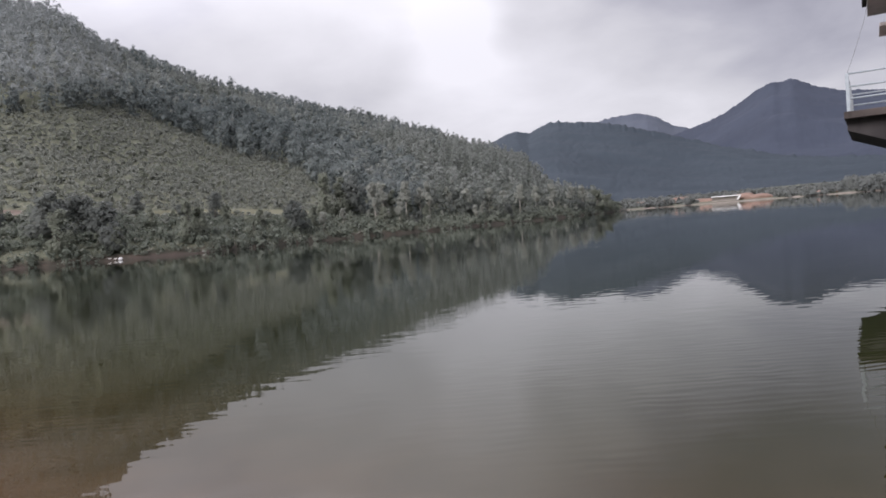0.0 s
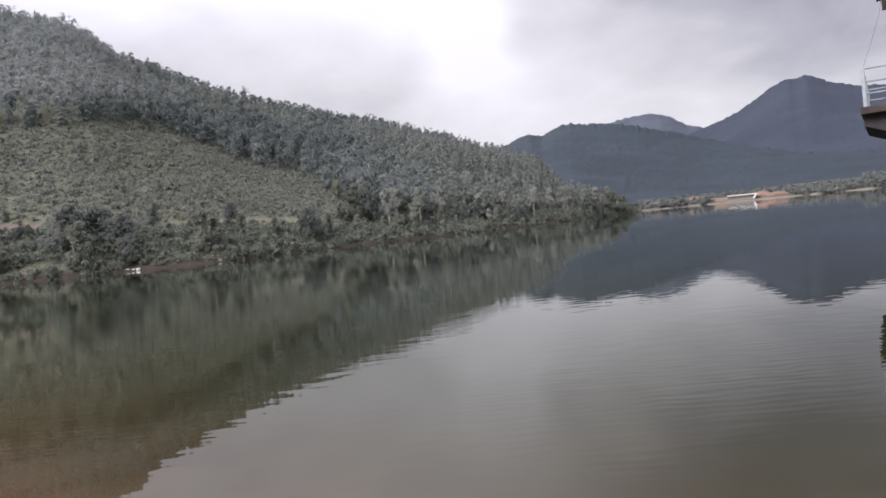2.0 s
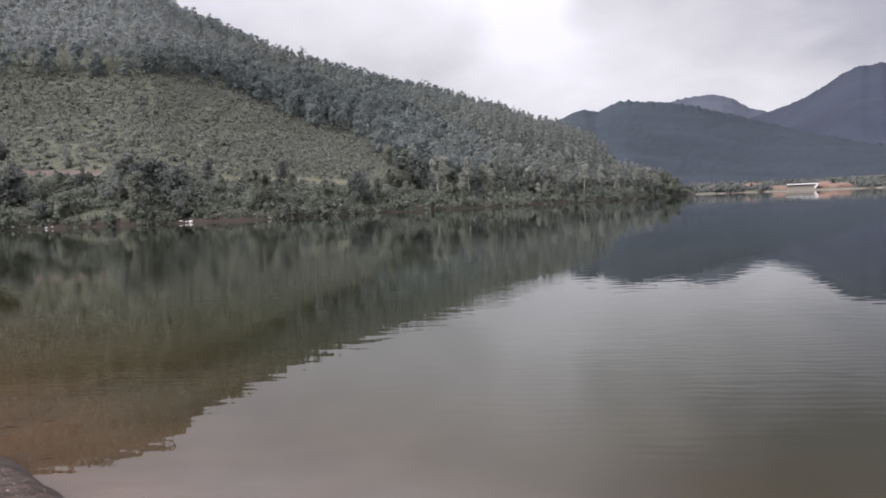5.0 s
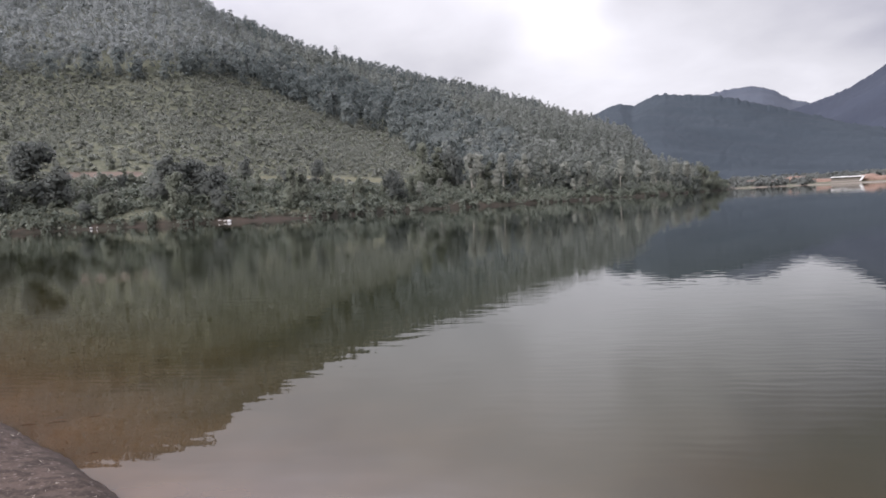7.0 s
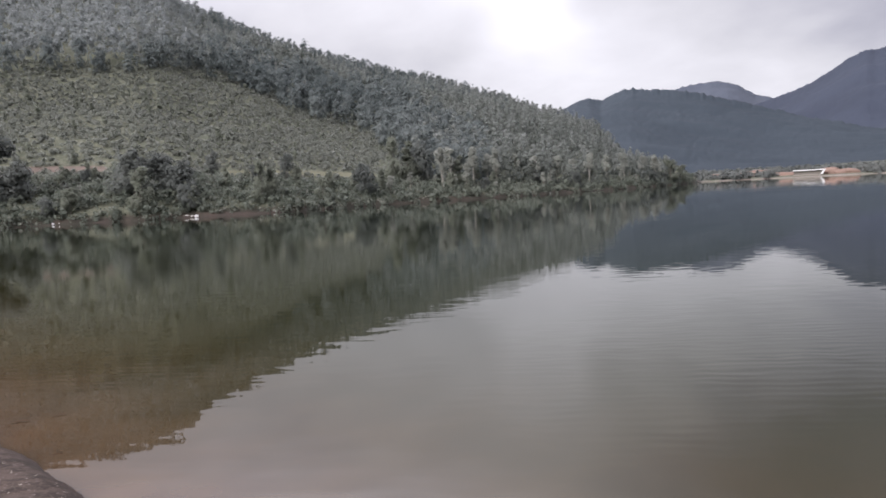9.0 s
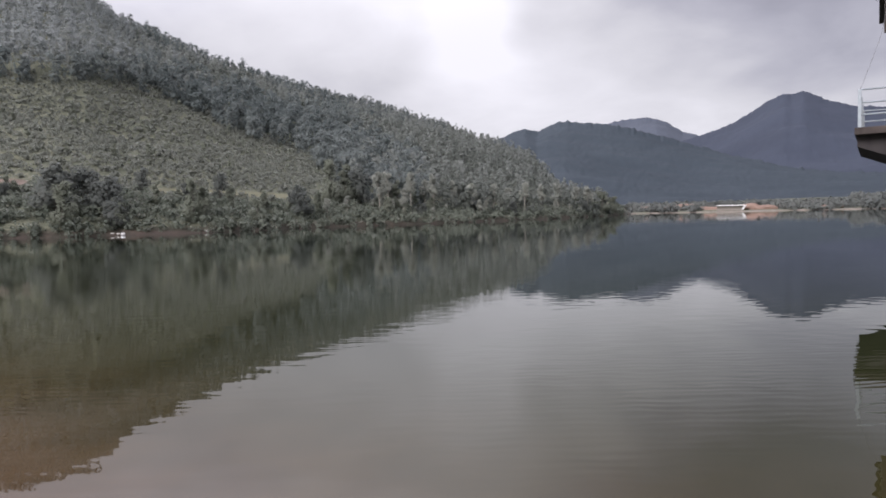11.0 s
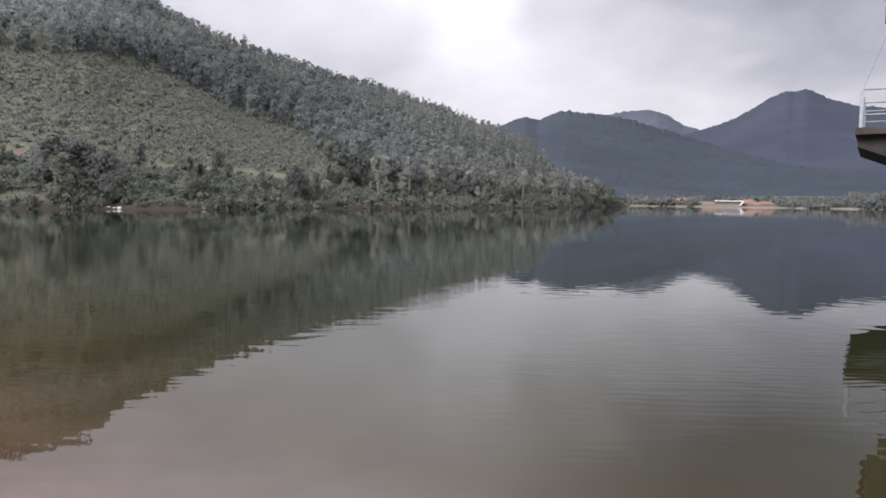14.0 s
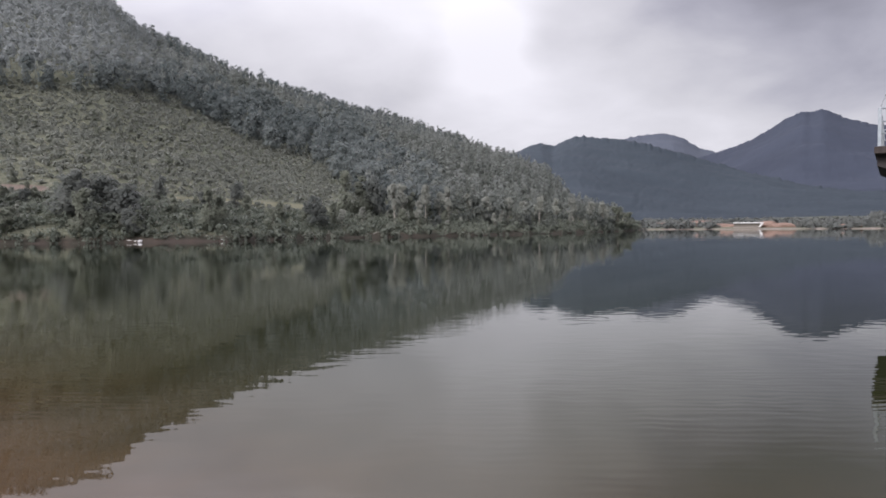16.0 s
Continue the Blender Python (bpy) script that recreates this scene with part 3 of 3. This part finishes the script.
# the trees that stand out: kind, bearing, height angles of foot and top, girth
for kind, az, foot, head, wide in (("dark", -44.5, 0.9, 4.4, 1.0), ("dark", -42.0, 0.3, 3.6, 1.1), ("dark", -39.4, 1.0, 5.15, 1.25), ("dark", -37.9, 0.7, 3.6, 1.15), ("green", -34.3, 3.3, 4.4, 0.9),
                                   ("dark", -30.5, 0.7, 4.25, 1.15), ("green", -30.1, -0.4, 3.0, 1.1), ("dark", -28.6, 0.9, 3.9, 1.1), ("dark", -27.1, 0.5, 3.35, 1.3), ("dark", -24.8, 2.2, 4.1, 0.9),
                                   ("green", -21.2, -0.2, 3.3, 0.8), ("green", -20.4, 0.0, 2.7, 0.9), ("dark", -19.2, 1.5, 3.6, 0.85), ("dark", -13.05, -0.1, 2.65, 1.05), ("green", -11.7, 0.2, 2.2, 0.9),
                                   ("green", -10.6, 1.0, 4.6, 0.95), ("green", -9.4, 0.9, 4.2, 1.0), ("dark", -8.3, 0.8, 4.15, 0.8), ("pale", -6.6, 0.1, 4.0, 0.95), ("pale", -5.9, 0.3, 3.6, 0.95),
                                   ("pale", -4.1, 0.2, 3.55, 1.0), ("pale", -4.7, -0.1, 2.3, 1.1), ("pale", -2.2, 0.0, 3.45, 1.0), ("pale", -3.0, 0.2, 3.2, 0.9), ("green", -5.2, 0.3, 2.9, 1.0),
                                   ("pale", -0.6, 0.5, 3.0, 1.0), ("pale", 1.0, 0.1, 2.75, 1.0), ("pale", 2.7, 0.0, 2.7, 0.9), ("pale", 3.9, 0.1, 2.3, 1.1), ("pale", 5.2, 0.0, 2.5, 1.0), ("pale", 6.6, 0.1, 2.3, 1.1),
                                   ("pale", 7.9, 0.0, 2.35, 1.2), ("pale", 9.3, 0.0, 2.2, 1.2), ("pale", 10.3, -0.1, 1.95, 1.4), ("green", 11.4, -0.2, 1.6, 1.4), ("green", 12.2, -0.2, 1.1, 1.5)):
    reach = reach_of(az, foot)
    plant(kind, az, reach, reach * (math.tan(radians(head)) - math.tan(radians(foot))), wide)
for _ in range(80):
    az = float(rng.uniform(-46, 12.4))
    kind = str(rng.choice(["green", "dark", "pale"], p=[0.4, 0.1, 0.5] if az > -11 else [0.6, 0.34, 0.06]))
    plant(kind, az, shore_at(az) + float(rng.uniform(1.2, 15) if az < 8 else rng.uniform(1.0, 5)), float(rng.uniform(1.6, 3.4)), float(rng.uniform(0.9, 1.3)))
for kind in KINDS.values():
    for ob in kind:
        if ob not in used:
            for c in list(ob.children):
                bpy.data.objects.remove(c)
            bpy.data.objects.remove(ob)

CLEARING = ((-60, -45, -33, -27.5, -24.5, -22, -17, -11.6, -10, -8, 14), (9.3, 9.4, 9.5, 9.75, 9.5, 8.8, 6.1, 4.1, 2.8, 0.6, -1.0))
BAND = ((-60, -30, -27, -24, -18.4, -12.3, -5.5, 0, 14), (9.9, 10.1, 10.6, 11.3, 10.4, 8.0, 5.2, 3.0, 0.0))


def scatter(rng, step, lo, hi, near, far):
    """Places on a jittered net over the slope, thinned to one every step metres."""
    x = np.arange(-420, 110, step)
    y = np.arange(20, 470, step)
    x, y = [q.ravel() + rng.uniform(-0.5, 0.5, q.size) * step for q in np.meshgrid(x, y)]
    r, az = np.hypot(x, y), np.degrees(np.arctan2(x, y))
    keep = (az > lo) & (az < hi) & (r > near) & (r < far) & (r > np.interp(az, *SHORE) - 5.0) & (r < np.interp(az, *RIDGE) + 14)
    x, y, r, az = x[keep], y[keep], r[keep], az[keep]
    z = land(x, y)
    keep = z > -0.06
    x, y, z, az, r = x[keep], y[keep], z[keep], az[keep], r[keep]
    return x, y, z, np.degrees(np.arctan2(z - 1.5, r)), az, r


def grove(name, places, heights, spreads, low, pointed, leaves, size, leaf, label, clumps=6, stems=True, category="trees", flat=0.4):
    """Many plants as one mass of leaf clumps with thin stems."""
    k = len(places)
    q, d, soft, _ = crowns(rng, heights, spreads, low, pointed, leaves, clumps, flat=flat)
    q = q + (places - (0, 0, 0.15))[:, None]
    sizes = size * (0.6 + np.asarray(heights) / np.mean(heights) * 0.4)[:, None] * rng.uniform(0.6, 1.4, (k, leaves))
    v, f = leaf_quads(q.reshape(-1, 3), d.reshape(-1, 3), sizes.ravel(), rng)
    own = np.clip(0.5 + rough_noise(places[:, 0], places[:, 1], 34.0, 15, 2) * 0.5 + rng.uniform(-0.32, 0.32, k), 0, 1)
    tone, soft = np.repeat(own, leaves * 4), np.repeat(soft.reshape(-1, 3), 4, 0)
    if stems:
        s = (0.012 * np.asarray(heights) + 0.02)[:, None]
        up, side, back = np.array([0, 0, 1.0]), np.array([1.0, 0, 0]), np.array([0, 1.0, 0])
        tip = places + up * np.asarray(heights)[:, None] * 0.75 + back * s
        stem = np.stack([places - side * s - up * 0.4, places + side * s - up * 0.4, tip + side * s * 0.5, tip - side * s * 0.5], 1).reshape(-1, 3)
        f = np.concatenate([f, np.arange(4 * k).reshape(-1, 4) + len(v)])
        v, tone = np.concatenate([v, stem]), np.concatenate([tone, np.full(4 * k, 0.3)])
        soft = np.concatenate([soft, np.tile([0.0, -1.0, 0.0], (4 * k, 1))])
    ob = new(name, mesh_of(name, v, f, leaf, True, tone, soft))
    return tagged(ob, label, category, kind="stuff")


# forest on the upper slope and on the point: broad dark trees above the clearing, slender pale ones towards the point
x, y, z, el, az, r = scatter(rng, 4.4, -47, -3, 60, 420)
edge = np.interp(az, *CLEARING) + rough_noise(x, y, 22.0, 51) * 0.45
top_of_band = np.interp(az, *BAND) + rough_noise(x, y, 40.0, 57) * 0.8
sel = (el > edge) & (el < top_of_band) & (rng.uniform(size=len(x)) < 0.95)
tall = rng.uniform(4.2, 8.6, len(x))
grove("forest", np.stack([x, y, z], 1)[sel], tall[sel], tall[sel] * rng.uniform(0.34, 0.5, sel.sum()), 0.0, 0.35, 300, 0.32, LEAF_DARK, "darker dense forest above the cleared slope", 12)
x, y, z, el, az, r = scatter(rng, 3.9, -47, 13.0, 60, 420)
edge = np.interp(az, *CLEARING) + rough_noise(x, y, 22.0, 51) * 0.45
top_of_band = np.where(az < -3, np.interp(az, *BAND) + rough_noise(x, y, 40.0, 57) * 0.8, -5.0)
wood = (el > edge) & (el > top_of_band) & (rng.uniform(size=len(x)) < 0.95)
crest = (el > np.interp(az, *CREST) - 1.5 + rough_noise(x, y, 50.0, 63) * 0.6) & (az > -24) & (az < -1)
high = (az + rng.normal(size=len(x)) * 2.0 < -24) & ~crest
tall = np.interp(az, *TREE_TOP) * rng.uniform(0.75, 1.12, len(x)) * np.where(rng.uniform(size=len(x)) < 0.06, 1.25, 1.0)
places = np.stack([x, y, z], 1)
for sel, share, wide, leaf, label in ((wood & crest, 1.0, 0.37, LEAF_DARK, "dark forest along the crest of the hill"),
                                      (wood & high, 1.0, 0.42, LEAF_HIGH_HAZE, "grey-green hazy forest on the upper hillside"),
                                      (wood & ~crest & ~high, 0.72, 0.5, LEAF_FOREST, "dense green acacia forest covering the hillside")):
    grove("forest", places[sel], tall[sel] * share, tall[sel] * wide * rng.uniform(0.8, 1.2, sel.sum()), 0.08, 0.45, 135, 0.32, leaf, label, 9)
x, y, z, el, az, r = scatter(rng, 4.9, -30, 13.0, 60, 420)
edge = np.interp(az, *CLEARING) + 0.6 + rough_noise(x, y, 22.0, 51) * 0.45
grown = rough_noise(x, y, 40.0, 77) + np.where(az > -9, 0.5, np.where(el > np.interp(az, *BAND), 0.0, -0.55)) > rng.uniform(-0.35, 0.35, len(x))
sel = (el > edge) & grown & ((el < np.interp(az, *CREST) - 1.2) | (az > -8))
tall = np.interp(az, *TREE_TOP) * rng.uniform(1.0, 1.4, len(x))
grove("eucalyptus_wood", np.stack([x, y, z], 1)[sel], tall[sel], tall[sel] * rng.uniform(0.15, 0.24, sel.sum()), 0.28, 0.6, 170, 0.22, LEAF_GUM, "slender grey-green eucalyptus standing above the forest", 9)
# young plantation and scrub on the clearing
x, y, z, el, az, r = scatter(rng, 1.2, -47, -6, 60, 400)
edge = np.interp(az, *CLEARING)
worn = np.maximum(bare_soil(x, y), dry_grass(x, y))
open_slope = (el < edge + 1.0) & (el > np.where(az < -11, 1.2, 0.5)) & (rng.uniform(size=len(x)) < 0.9) & (worn < 0.35)
grove("scrub", np.stack([x, y, z], 1)[open_slope], rng.uniform(0.3, 0.95, open_slope.sum()), rng.uniform(0.7, 1.35, open_slope.sum()), 0.0, 0.4, 40, 0.2, LEAF_SHRUB,
      "pale green young plantation and scrub on the cleared slope", 4, False, "shrubs", 0.8)
lone = (el < edge) & (el > 3.0) & (rng.uniform(size=len(x)) < 0.017) & (worn < 0.3)
grove("scattered_trees", np.stack([x, y, z], 1)[lone], rng.uniform(1.2, 2.9, lone.sum()), rng.uniform(0.5, 1.1, lone.sum()), 0.1, 0.5, 80, 0.24, LEAF_BUSH,
      "dark young trees scattered over the cleared slope", 6)
# undergrowth along the shore
x, y, z, el, az, r = scatter(rng, 1.15, -47, 13.0, 60, 260)
worn = np.maximum(bare_soil(x, y), dry_grass(x, y))
near_track = np.maximum(along_line(az, el + 0.5, TRACK, 0.5), along_line(az, el + 0.5, LEDGE, 0.5))
belt = (r < np.interp(az, *SHORE) + 17) & (rng.uniform(size=len(x)) < 0.92) & (worn < 0.45)
tall = rng.uniform(0.5, 1.6, len(x)) * (1 - 0.6 * near_track)
grove("undergrowth", np.stack([x, y, z], 1)[belt], tall[belt], rng.uniform(0.8, 1.5, belt.sum()), 0.0, 0.35, 70, 0.17, LEAF_BANK,
      "tangled green undergrowth along the lake shore", 5, False, "shrubs", 0.6)
# scrub on the flat far shore
az, r = rng.uniform(13.2, 40, 2300), rng.uniform(0, 1, 2300) ** 1.6 * 170
r = np.interp(az, *SHORE) - 1.5 + r
x, y = np.sin(np.radians(az)) * r, np.cos(np.radians(az)) * r
keep = rough_noise(x, y, 30.0, 91) + np.where(az > 24.3, 1.2, np.where(az < 17, 0.25, -0.05)) + np.clip((r - 264) / 40, -0.1, 1.0) > 0.1
keep &= ~((az > 19.0) & (az < 24.0) & (r < 285))
keep &= land(x, y) > 0.1
big = np.where(az > 29, 2.0, 1.0)[keep]
grove("far_scrub", np.stack([x, y, land(x, y)], 1)[keep], rng.uniform(0.6, 2.0, keep.sum()) * big, rng.uniform(1.6, 3.2, keep.sum()) * big, 0.0, 0.4, 38, 0.6, LEAF_FAR,
      "low grey-green scrub on the flat far shore", 5, False, "shrubs", 0.6)

# ---- the intake tower standing in the water ----
A0, B0, FACE = 2.0, 26.0, 30.5  # its axis, measured across and along its own facing
tower = new("intake_tower")
across, along = Vector((math.cos(radians(FACE)), -math.sin(radians(FACE)), 0)), Vector((math.sin(radians(FACE)), math.cos(radians(FACE)), 0))
tower.matrix_basis = pose(*(across * A0 + along * B0), 0, 0, -FACE)
tagged(tower, "weathered concrete reservoir intake tower with cream gatehouse standing in water", "intake tower")


def tower_box(name, a0, a1, b0, b1, z0, z1, mat, label="", parent=None, soft=0.015):
    return part(name, box(a0 - A0, a1 - A0, b0 - B0, b1 - B0, z0, z1, soft), mat, parent or tower, label)


def tower_bar(name, p0, p1, r, mat, label="", parent=None):
    shift = Vector((A0, B0, 0))
    return part(name, tube([Vector(p0) - shift, Vector(p1) - shift], r, 8), mat, parent or tower, label)


part("pier", prism([(0.98 - A0, 23.58 - B0), (3.6 - A0, 23.58 - B0), (3.95 - A0, 26.6 - B0), (3.95 - A0, 28.3 - B0), (0.63 - A0, 28.3 - B0), (0.63 - A0, 26.6 - B0)], -7.0, 2.62, soft=0.03), PIER, tower,
     "stained concrete pier with a dark tide mark")
# Pier head and brackets are coloured dark for the shade below the slab.
tower_box("pier_head", 1.1, 3.5, 24.3, 28.2, 2.62, 3.4, ROOF_AND_SHADE)
tower_box("slab", -0.58, 5.15, 23.3, 28.85, 3.49, 3.69, SLAB, "dark stained concrete platform slab")
tower_box("edge_beam", 1.02, 3.6, 23.38, 23.75, 3.29, 3.49, SLAB)
for s in (-1, 1):
    q = [(-0.52, 3.49), (1.02, 3.49), (1.02, 2.62), (0.63, 2.70), (-0.52, 3.17)]
    q = [(v - A0, z) for v, z in q] if s < 0 else [(4.57 - v - A0, z) for v, z in q]
    part("bracket", prism(q, 23.7 - B0, 28.7 - B0, "y", 0.015), ROOF_AND_SHADE, tower, "tapered concrete bracket, coloured dark for the shade under the slab")
# railing
F, K, L, R_, TOP = 23.36, 28.79, -0.456, 5.05, 3.69
post_places = [(L + 1.229 * i, F) for i in range(5)] + [(L + 1.229 * i, K) for i in range(5)] + [(L, F + 1.81 * i) for i in (1, 2)] + [(L + 1.229 * 4, F + 1.81 * i) for i in (1, 2)]
for a, d in post_places:
    tower_box("post", a - 0.045, a + 0.045, d - 0.045, d + 0.045, TOP, TOP + 1.09, WHITE_METAL, "white painted steel railing post", soft=0.008)
R_ = L + 1.229 * 4
for h in (0.36, 0.70, 1.07):
    for p0, p1 in (((L, F), (R_, F)), ((L, K), (R_, K)), ((L, F), (L, K)), ((R_, F), (R_, K))):
        tower_bar("rail", (*p0, TOP + h), (*p1, TOP + h), 0.026, WHITE_METAL, "white painted steel rail")
# gatehouse: four walls round a room, a window in its front
W0, W1, D0, D1, EAVE, T = 0.80, 3.75, 24.1, 28.0, 7.27, 0.2
walls = new("gatehouse")
walls.parent = tower
tagged(walls, "cream rendered gatehouse walls")
tower_box("wall", W0, W0 + T, D0 + T, D1, TOP, EAVE, RENDERED, parent=walls)
tower_box("wall", W1 - T, W1, D0 + T, D1, TOP, EAVE, RENDERED, parent=walls)
tower_box("wall", W0 + T, W1 - T, D1 - T, D1, TOP, EAVE, RENDERED, parent=walls)
tower_box("wall", W0, 1.83, D0, D0 + T, TOP, EAVE, RENDERED, parent=walls, soft=0)
tower_box("wall", 2.95, W1, D0, D0 + T, TOP, EAVE, RENDERED, parent=walls, soft=0)
tower_box("wall", 1.83, 2.95, D0, D0 + T, TOP, 6.22, RENDERED, parent=walls, soft=0)
tower_box("wall", 1.83, 2.95, D0, D0 + T, 6.58, EAVE, RENDERED, parent=walls, soft=0)
tower_box("vent_panel", 1.83, 2.95, D0 + 0.09, D0 + 0.13, 6.22, 6.58, BARK, "brown wooden vent panel")
tower_box("canopy", 1.64, 3.1, D0 - 0.45, D0, 6.76, 6.88, ROOF_AND_SHADE, "brown concrete window canopy")
tower_box("canopy", W0 - 0.37, W0, 25.6, 27.4, 6.36, 6.47, SOFFIT, "grey concrete window canopy")
# roof: deep fascia, soffit and a dark oversailing top
tower_box("soffit", 0.15, 4.4, 23.22, 28.2, EAVE, EAVE + 0.08, SOFFIT, "grey eaves soffit")
tower_box("fascia", 0.14, 4.41, 23.1, 23.22, EAVE + 0.002, 7.78, FASCIA, "cream fascia with moss stains")
tower_box("fascia", 0.14, 4.41, 28.2, 28.32, EAVE + 0.002, 7.78, FASCIA, "cream fascia with moss stains")
tower_box("fascia", 0.145, 0.27, 23.225, 28.195, EAVE + 0.082, 7.62, SOFFIT)
tower_box("roof", 0.0, 4.55, 23.0, 28.4, 7.785, 7.90, ROOF_AND_SHADE, "dark mossy roof slab")
tower_box("gutter", 0.0, 0.14, 23.15, 28.3, 7.60, 7.70, ROOF_AND_SHADE, "dark eaves gutter")
shift = Vector((A0, B0, 0))
part("cable", tube([Vector((L, F, TOP + 1.05)) - shift, Vector((L + 0.22, F + 0.2, TOP + 1.7)) - shift, Vector((L + 0.5, F + 0.5, TOP + 2.6)) - shift, Vector((0.2, F + 1.2, 7.3)) - shift], 0.005, 5), WIRE, tower, "thin slack cable")
part("wire", tube([Vector((0.02, 23.4, 7.7)) - shift, Vector((-0.16, 23.4, 7.35)) - shift, Vector((-0.05, 23.45, 7.2)) - shift, Vector((0.1, 23.5, 7.3)) - shift], 0.007, 5), WIRE, tower)

# ---- white wall and slipway on the far shore ----
wall_az, wall_r = 20.95, 253.0
hx, hy = at(wall_az, wall_r)
weir = new("concrete_weir")
weir.matrix_basis = pose(hx, hy, 0.0, 0, 0, -wall_az - 3) @ Matrix.Diagonal((0.8, 1, 0.9, 1))
tagged(weir, "long low white concrete weir on the far shore", "weir")
part("base", box(-5.4, 5.2, 0, 2.0, -0.6, 0.85, 0.04), DULL_CONCRETE, weir)
part("top_beam", box(-5.4, 6.0, -0.1, 1.6, 2.14, 2.5, 0.04), WHITE_WALL, weir)
part("back_wall", box(-5.2, 5.0, 0.7, 1.1, 0.85, 2.14, 0.02), BARK, weir, "brown recess behind the beam")
part("wing_wall", prism([(4.2, 0.6), (5.0, 0.6), (6.3, 2.4), (5.5, 2.4)], 0.0, 1.6, "y", 0.03), WHITE_WALL, weir)


def boulder(name, seed, size, mat):
    bm = bmesh.new()
    bmesh.ops.create_icosphere(bm, subdivisions=3, radius=1)
    for v in bm.verts:
        k = 1 + 0.35 * noise.noise(v.co * 1.3 + Vector((seed * 3.1, 0, 0))) + 0.12 * noise.noise(v.co * 3.5 + Vector((0, seed * 1.7, 0)))
        v.co = Vector((v.co.x * size[0], v.co.y * size[1], v.co.z * size[2])) * k
    return part(name, bm, mat)


# bare red soil heaps on the far shore
for i, (az, reach, w, h) in enumerate(((14.6, 262, 7, 1.3), (16.2, 259, 4, 1.0), (17.5, 268, 5, 2.2), (18.9, 256, 6, 1.0), (22.3, 257, 3.2, 2.6), (23.2, 256, 4.0, 1.6), (27.6, 250, 3, 0.9))):
    ob = boulder("earth_heap", i + 20, (w * 1.2, 3.0, 0.5 + h * 0.6), RED_SOIL)
    x, y = at(az, reach + (9 if i < 4 else 2))
    ob.matrix_basis = pose(x, y, max(float(land(x, y)), 0) + 0.1, 0, 0, -az)
    tagged(ob, "bare reddish earth heap on the far shore", "earth heap", "earth heaps")
# pale stones and white litter at the foot of the hill
for i, (az, out, s) in enumerate(((-26.9, 0.0, 0.55), (-26.5, 0.1, 0.42), (-26.2, -0.3, 0.5), (-25.9, 0.2, 0.3), (-21.9, 0.4, 0.3), (-20.3, -0.1, 0.34), (-36.0, -0.1, 0.3), (-35.6, 0.0, 0.28), (-9.7, 0.5, 0.4), (2.0, 0.4, 0.4))):
    # White lumps stand in for small unidentified white things on the shore.
    ob = boulder("stone", i, (s * 0.6, s * 0.4, s * 0.36), WHITE_WALL if i in (5, 6, 7, 2) else STONE)
    x, y = at(az, shore_at(az) + out)
    ob.matrix_basis = pose(x, y, 0.12, 0, 0, i * 40)
    tagged(ob, "pale stones and white litter lying at the water's edge", "stone", "stones at the shore")
# pale dead branches washed up below the trees
for i, (az, out, long) in enumerate(((-13.7, 0.7, 1.6), (-11.7, 0.5, 1.3), (-8.1, 0.6, 1.1), (-2.3, 0.5, 1.2), (-24.2, 0.6, 1.0), (4.1, 0.4, 1.4))):
    bm = tube([(-long * 0.5, 0, 0.0), (-long * 0.1, 0.08, 0.16), (long * 0.25, -0.03, 0.3), (long * 0.5, 0.05, 0.52)], [0.05, 0.042, 0.03, 0.012], 6)
    twig = tube([(-long * 0.05, 0.07, 0.18), (long * 0.12, 0.22, 0.42), (long * 0.2, 0.25, 0.62)], [0.026, 0.018, 0.007], 5)
    tmp = bpy.data.meshes.new("twig")
    twig.to_mesh(tmp)
    twig.free()
    bm.from_mesh(tmp)
    bpy.data.meshes.remove(tmp)
    ob = part("dead_branch", bm, BARK_PALE)
    x, y = at(az, shore_at(az) + out)
    ob.matrix_basis = pose(x, y, float(land(x, y)) + 0.03, 0, 0, -az + (170 if i % 2 else 15))
    tagged(ob, "pale dead branch lying at the water's edge", "branch", "dead branches at the shore")
# driftwood and straw at the near bank
for i, (x, y, turn, long) in enumerate(((-3.67, 4.48, 12, 0.12), (-3.46, 4.62, 22, 0.09), (-2.95, 3.88, 10, 0.05), (-3.87, 4.42, 5, 0.10))):
    p0, p1 = Vector((-long / 2, 0, 0)), Vector((long / 2, 0.03, 0.006))
    ob = part("driftwood", tube([p0, p0.lerp(p1, 0.5) + Vector((0, 0.02, 0.004)), p1], [0.002, 0.0035, 0.002], 6), TWIG)
    ob.matrix_basis = pose(x, y, 0.002, 0, 0, turn)
    tagged(ob, "dark wet twig floating by the bank", "driftwood", "driftwood")
vs, fs = [], []
for i in range(260):
    x, y = rng.uniform(-5.2, -1.6), rng.uniform(1.8, 5.0)
    if x * BANK[0] + y * BANK[1] > BANK_OFF - 0.06:
        continue
    a, long, w = rng.uniform(0, math.tau), rng.uniform(0.005, 0.022), rng.uniform(0.0018, 0.004)
    d, s, z = np.array([math.cos(a), math.sin(a), 0]) * long, np.array([-math.sin(a), math.cos(a), 0]) * w, float(land(x, y)) + 0.008
    q = np.array([x, y, z])
    k = len(vs) * 4
    vs.append(np.stack([q - d, q + s, q + d + (0, 0, 0.006), q - s]))
    fs.append([k, k + 1, k + 2, k + 3])
tagged(new("straw", mesh_of("straw", np.concatenate(vs), np.array(fs), STRAW)), "bits of dry straw and leaf on the bank", "straw", kind="stuff")
